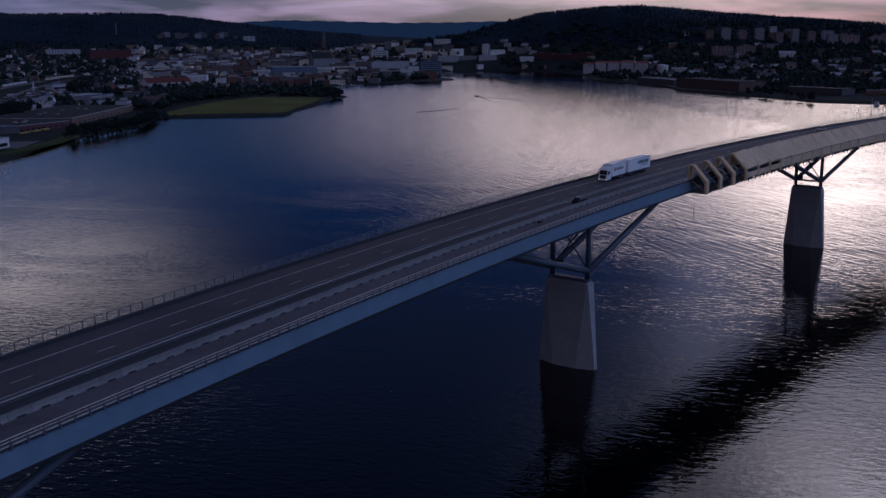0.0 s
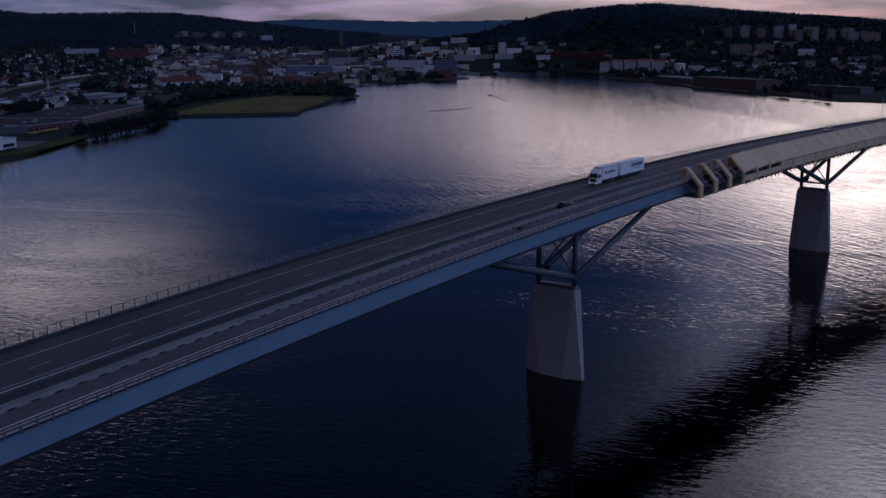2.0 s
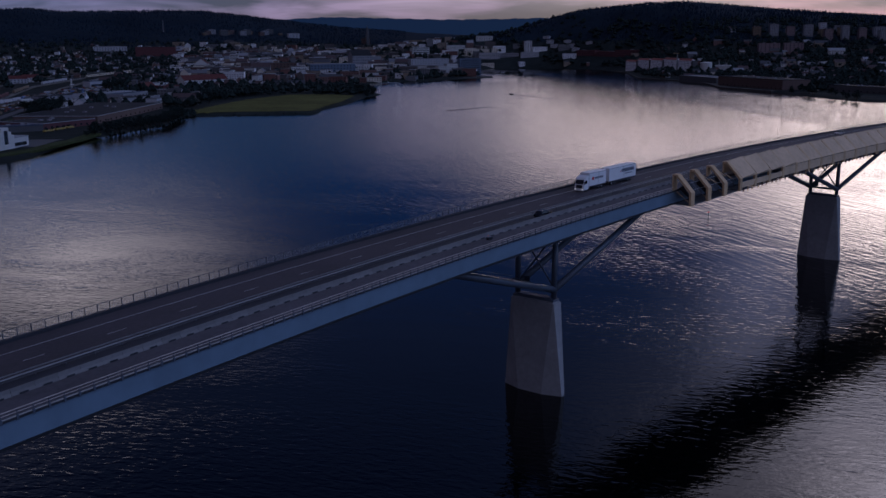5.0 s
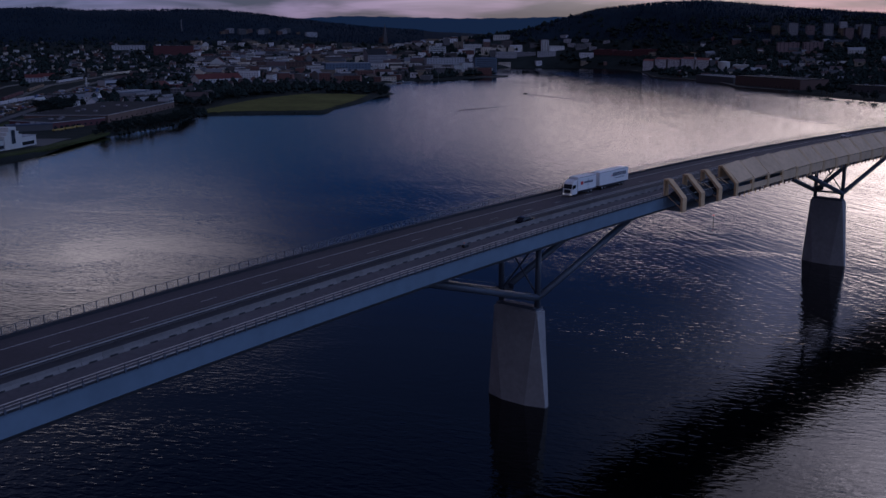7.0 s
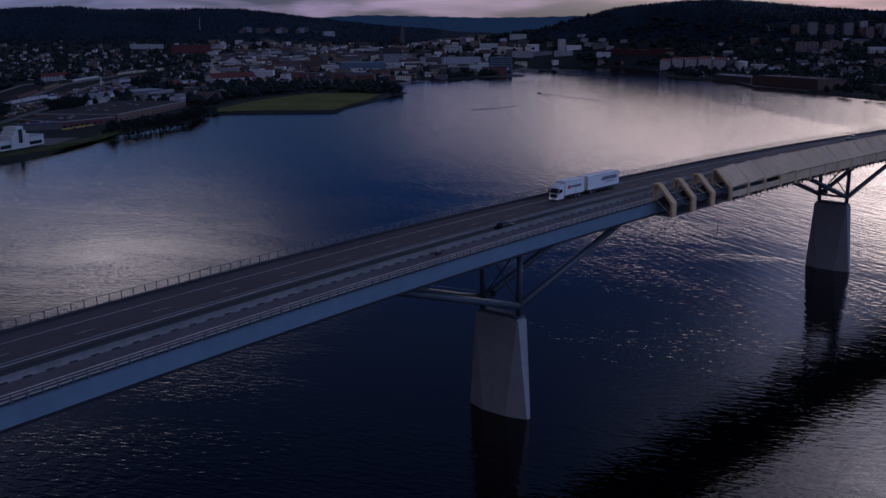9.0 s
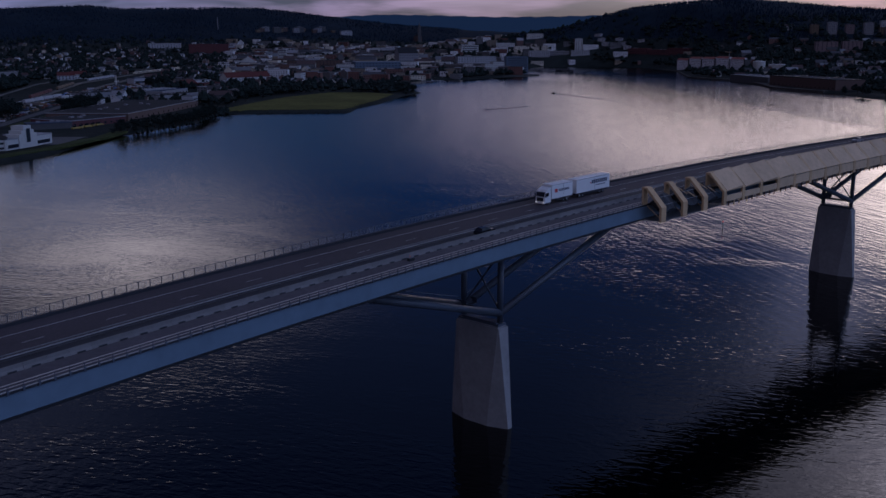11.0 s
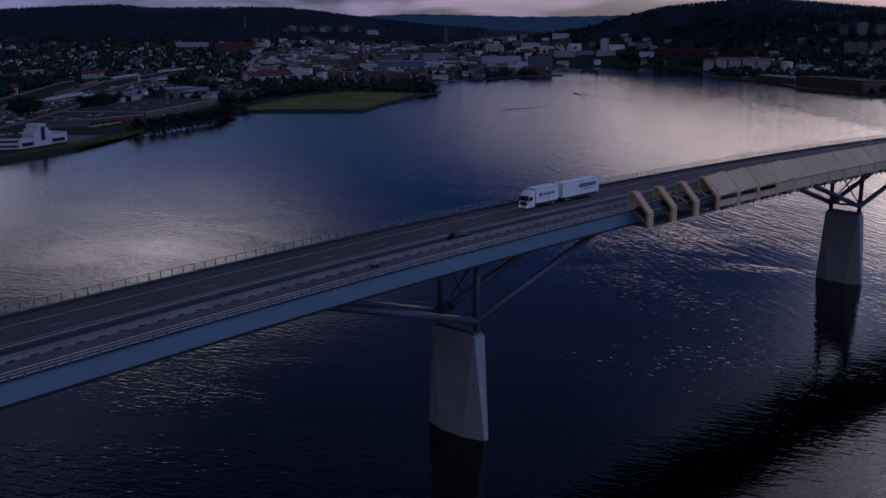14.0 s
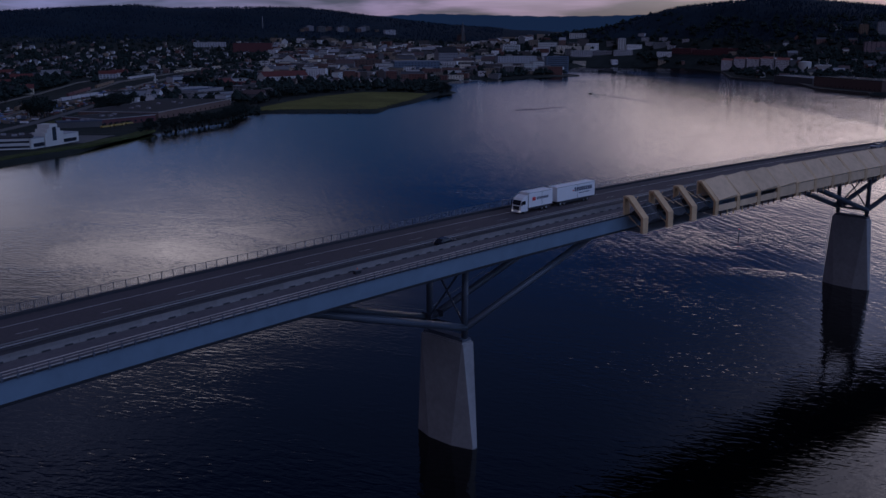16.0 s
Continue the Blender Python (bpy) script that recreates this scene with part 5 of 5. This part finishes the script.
row_of_trees([(1000, 170), (985, 60), (965, -100)], 26, 7, 12, 14, "far shore trees", "dark leafy tree on the far shore")
row_of_trees([(860, 975), (960, 1060), (1010, 1090)], 16, 7, 11, 10, "harbour trees", "dark leafy tree behind the marina")


# ---- joined rest of the town: small houses, trees and far woods ----
def scatter(n, az, far, keep, gap=0.0, seed=1):
    rng = np.random.RandomState(seed)
    a = np.radians(rng.uniform(az[0], az[1], n))
    d = np.exp(rng.uniform(math.log(far[0]), math.log(far[1]), n))
    x, y = EYE[0] + np.sin(a) * d, EYE[1] + np.cos(a) * d
    z, sd = ground_height(x, y), shore_distance(x, y)
    ok = (sd > 14) & keep(x, y, z, d)
    if gap:
        for bx, by, r in BUILT:
            ok &= np.hypot(x - bx, y - by) > r + gap
        for bx, by, r in TRACKS:
            ok &= np.hypot(x - bx, y - by) > r + 24
        # yards between the road and the railway stay open
        for k in range(24):
            bx, by = 230 + 330 * k / 23, 800 + 330 * k / 23
            ok &= np.hypot(x - bx + 15, y - by - 15) > 55
        for bx, by, r in ((555, 745, 95), (640, 800, 70), (480, 690, 60), (215, 645, 75), (150, 580, 60), (300, 690, 45), (880, 1060, 60)):
            ok &= np.hypot(x - bx, y - by) > r
    return x[ok], y[ok], z[ok], rng


def joined(name, verts, faces, mat, label, category):
    sh = Shape()
    sh.v, sh.f = verts, faces
    return tagged(part(name, sh, mat), label, category, kind="stuff")


WALLS = palette("town_walls", [(0.48, 0.48, 0.48), (0.20, 0.17, 0.14), (0.12, 0.05, 0.042), (0.56, 0.56, 0.58), (0.12, 0.12, 0.13), (0.24, 0.19, 0.14), (0.66, 0.66, 0.66), (0.08, 0.07, 0.07), (0.14, 0.08, 0.07), (0.55, 0.50, 0.42)])
TILES = palette("town_roofs", [(0.03, 0.03, 0.036), (0.058, 0.034, 0.034), (0.05, 0.05, 0.06), (0.04, 0.037, 0.04), (0.22, 0.22, 0.24), (0.066, 0.04, 0.04), (0.13, 0.135, 0.15)])


def town(name, label, n, az, far, size, height, flat_share, seed, keep=lambda x, y, z, d: z < 60):
    x, y, z, rng = scatter(n, az, far, keep, 3.0, seed)
    wv, wf, rv, rf, pv, pf = [], [], [], [], [], []
    for px, py, pz in zip(x, y, z):
        L, W = rng.uniform(*size), rng.uniform(size[0] * 0.7, size[0] * 1.3)
        H = rng.uniform(*height)
        t = math.radians(40) + rng.choice([0, 1, 1, 1]) * math.pi / 2 + rng.uniform(-0.2, 0.2)
        c, s = math.cos(t), math.sin(t)
        put = lambda u, v, w: (px + u * c - v * s, py + u * s + v * c, pz + w)
        h, k = L / 2, W / 2
        n0 = len(wv)
        flat = rng.rand() < flat_share
        r = H + (0.3 if flat else W * 0.4)
        wv += [put(-h, -k, -6), put(h, -k, -6), put(h, k, -6), put(-h, k, -6), put(-h, -k, H), put(h, -k, H), put(h, k, H), put(-h, k, H)]
        wf += [tuple(n0 + i for i in f) for f in ((0, 1, 5, 4), (1, 2, 6, 5), (2, 3, 7, 6), (3, 0, 4, 7))]
        if not flat:
            wv += [put(-h, 0, r), put(h, 0, r)]
            wf += [(n0 + 7, n0 + 4, n0 + 8), (n0 + 5, n0 + 6, n0 + 9)]
        n1, e = len(rv), 0.5
        if flat:
            rv += [put(-h - e, -k - e, H), put(h + e, -k - e, H), put(h + e, k + e, H), put(-h - e, k + e, H), put(-h - e, -k - e, r), put(h + e, -k - e, r), put(h + e, k + e, r), put(-h - e, k + e, r)]
            rf += [tuple(n1 + i for i in f) for f in ((4, 5, 6, 7), (0, 1, 5, 4), (1, 2, 6, 5), (2, 3, 7, 6), (3, 0, 4, 7))]
        else:
            rv += [put(-h - e, -k - e, H - 0.3), put(h + e, -k - e, H - 0.3), put(h + e, 0, r + 0.2), put(-h - e, 0, r + 0.2), put(h + e, k + e, H - 0.3), put(-h - e, k + e, H - 0.3)]
            rf += [tuple(n1 + i for i in f) for f in ((0, 1, 2, 3), (3, 2, 4, 5))]
        # window rows, set into each long side
        for fl in range(max(1, int(H / 3))):
            for sgn in (-1, 1):
                m = max(2, int(L / 4))
                for b in range(m):
                    u = -h + L * (b + 0.5) / m
                    n2 = len(pv)
                    pv += [put(u - 0.7, sgn * (k + 0.05), 1.0 + fl * 3), put(u + 0.7, sgn * (k + 0.05), 1.0 + fl * 3), put(u + 0.7, sgn * (k + 0.05), 2.4 + fl * 3), put(u - 0.7, sgn * (k + 0.05), 2.4 + fl * 3)]
                    pf.append((n2, n2 + 1, n2 + 2, n2 + 3))
    joined(name, wv, wf, WALLS, label, "houses")
    joined(name + "_roofing", rv, rf, TILES, "dark and red roofs of " + label, "roofs")
    joined(name + "_glazing", pv, pf, PANE, "dark windows of " + label, "windows")


town("shore_district", "mixed houses and sheds near the railway", 260, (8, 36), (820, 1350), (10, 26), (4, 9), 0.5, 11)
town("hillside_district", "scattered pale houses among trees", 1100, (6, 42), (1400, 3300), (8, 14), (4, 7.5), 0.15, 12)
town("centre_district", "dense town blocks", 1150, (34, 57), (1500, 3300), (14, 36), (6, 15), 0.88, 13)
town("north_district", "houses on the wooded slope", 300, (56, 82), (1450, 2350), (9, 20), (4, 9), 0.3, 14, lambda x, y, z, d: z < 85)


def woods(name, label, n, az, far, high, mat, keep, seed, pointed=False, gap=0.0):
    x, y, z, rng = scatter(n, az, far, keep, gap, seed)
    m = len(x)
    h = rng.uniform(high[0], high[1], m)
    if pointed:
        k = 5
        ang = np.arange(k) * 2 * math.pi / k
        ring = np.stack([np.cos(ang), np.sin(ang), np.zeros(k)], -1)
        tpl = np.vstack([ring * [0.2, 0.2, 0] + [0, 0, 0.05], [[0, 0, 1.0]]])
        tri = [(i, (i + 1) % k, k) for i in range(k)]
    else:
        tpl, tri = [], []
        r2 = np.random.RandomState(5)
        for c, r in (((0, 0, 0.55), 0.42), ((0.28, 0.1, 0.42), 0.32), ((-0.22, 0.2, 0.4), 0.33), ((0.0, -0.28, 0.42), 0.3), ((0.05, 0.05, 0.82), 0.24)):
            n0 = len(tpl)
            for q in ((1, 0, 0), (-1, 0, 0), (0, 1, 0), (0, -1, 0), (0, 0, 0.9), (0, 0, -0.9)):
                tpl.append([c[i] + q[i] * r * r2.uniform(0.75, 1.25) for i in range(3)])
            tri += [tuple(n0 + i for i in f) for f in ((0, 2, 4), (2, 1, 4), (1, 3, 4), (3, 0, 4), (2, 0, 5), (1, 2, 5), (3, 1, 5), (0, 3, 5))]
        tpl = np.array(tpl)
    turn = rng.uniform(0, 6.28, m)
    c, s = np.cos(turn)[:, None], np.sin(turn)[:, None]
    wide = rng.uniform(0.8, 1.3, m)[:, None] * h[:, None]
    vx = (tpl[None, :, 0] * c - tpl[None, :, 1] * s) * wide + x[:, None]
    vy = (tpl[None, :, 0] * s + tpl[None, :, 1] * c) * wide + y[:, None]
    vz = tpl[None, :, 2] * h[:, None] + z[:, None] - 0.6
    v = np.stack([vx, vy, vz], -1).reshape(-1, 3)
    f = (np.array(tri)[None] + (np.arange(m) * len(tpl))[:, None, None]).reshape(-1, 3)
    return joined(name, v.tolist(), f.tolist(), mat, label, "trees")


woods("town_trees", "dark trees between the town houses", 9500, (6, 58), (800, 3400), (7, 14), LEAF, lambda x, y, z, d: z < 120, 21, gap=1.0)
woods("railway_grove", "dense dark trees beside the railway", 2600, (9, 27), (930, 1500), (9, 15), LEAF, lambda x, y, z, d: (y - 764 - 1.42 * (x - 184) > 105) & (y - 764 - 1.42 * (x - 184) < 260), 29)


def shrubs(name, label, pts, n, wide, high):
    """Low dark bushes along a bank, joined into one."""
    rng, sh = random.Random(8), Shape()
    seg = [math.dist(a, b) for a, b in zip(pts[:-1], pts[1:])]
    for i in range(n):
        d = rng.uniform(0, sum(seg))
        for (a, b), s in zip(zip(pts[:-1], pts[1:]), seg):
            if d <= s:
                break
            d -= s
        d = min(d, s)
        q = rng.uniform(-wide, wide)
        x = a[0] + (b[0] - a[0]) * d / s - (b[1] - a[1]) / s * q
        y = a[1] + (b[1] - a[1]) * d / s + (b[0] - a[0]) / s * q
        z = height_at(x, y)
        if z > -0.4:
            r = rng.uniform(0.4, 1.0) * high
            blob(rng, (x, y, max(z, 0) + r * 0.4), r, sh, 0.9)
    tagged(part(name, sh, LEAF), label, "bushes", kind="stuff")


shrubs("shore_bushes", "low dark bushes along the stony shore", [(246, 582), (262, 590), (338, 630), (392, 690), (425, 735)], 560, 7, 2.3)
shrubs("headland_bushes", "low dark bushes along the meadow bank", [(424, 684), (500, 619), (552, 652), (620, 693), (716, 770), (770, 815), (812, 860)], 260, 3, 0.9)
woods("slope_trees", "dark trees on the northern slope", 4200, (55, 84), (1380, 2500), (7, 14), LEAF, lambda x, y, z, d: z < 110, 22, gap=1.0)
woods("harbour_trees", "dark trees behind the inner harbour", 900, (47, 58), (1450, 2300), (7, 13), LEAF, lambda x, y, z, d: z < 60, 27, gap=1.0)
woods("hill_forest", "dark spruce forest on the near hill", 19000, (50, 88), (1950, 2950), (5, 9.5), HAZY_SPRUCE, lambda x, y, z, d: z > 55, 23, True, gap=2.0)
woods("ridge_forest", "dark spruce forest on the western ridge", 15000, (4, 47), (3150, 4350), (6, 10), HAZY_SPRUCE, lambda x, y, z, d: z > 45, 24, True, gap=2.0)
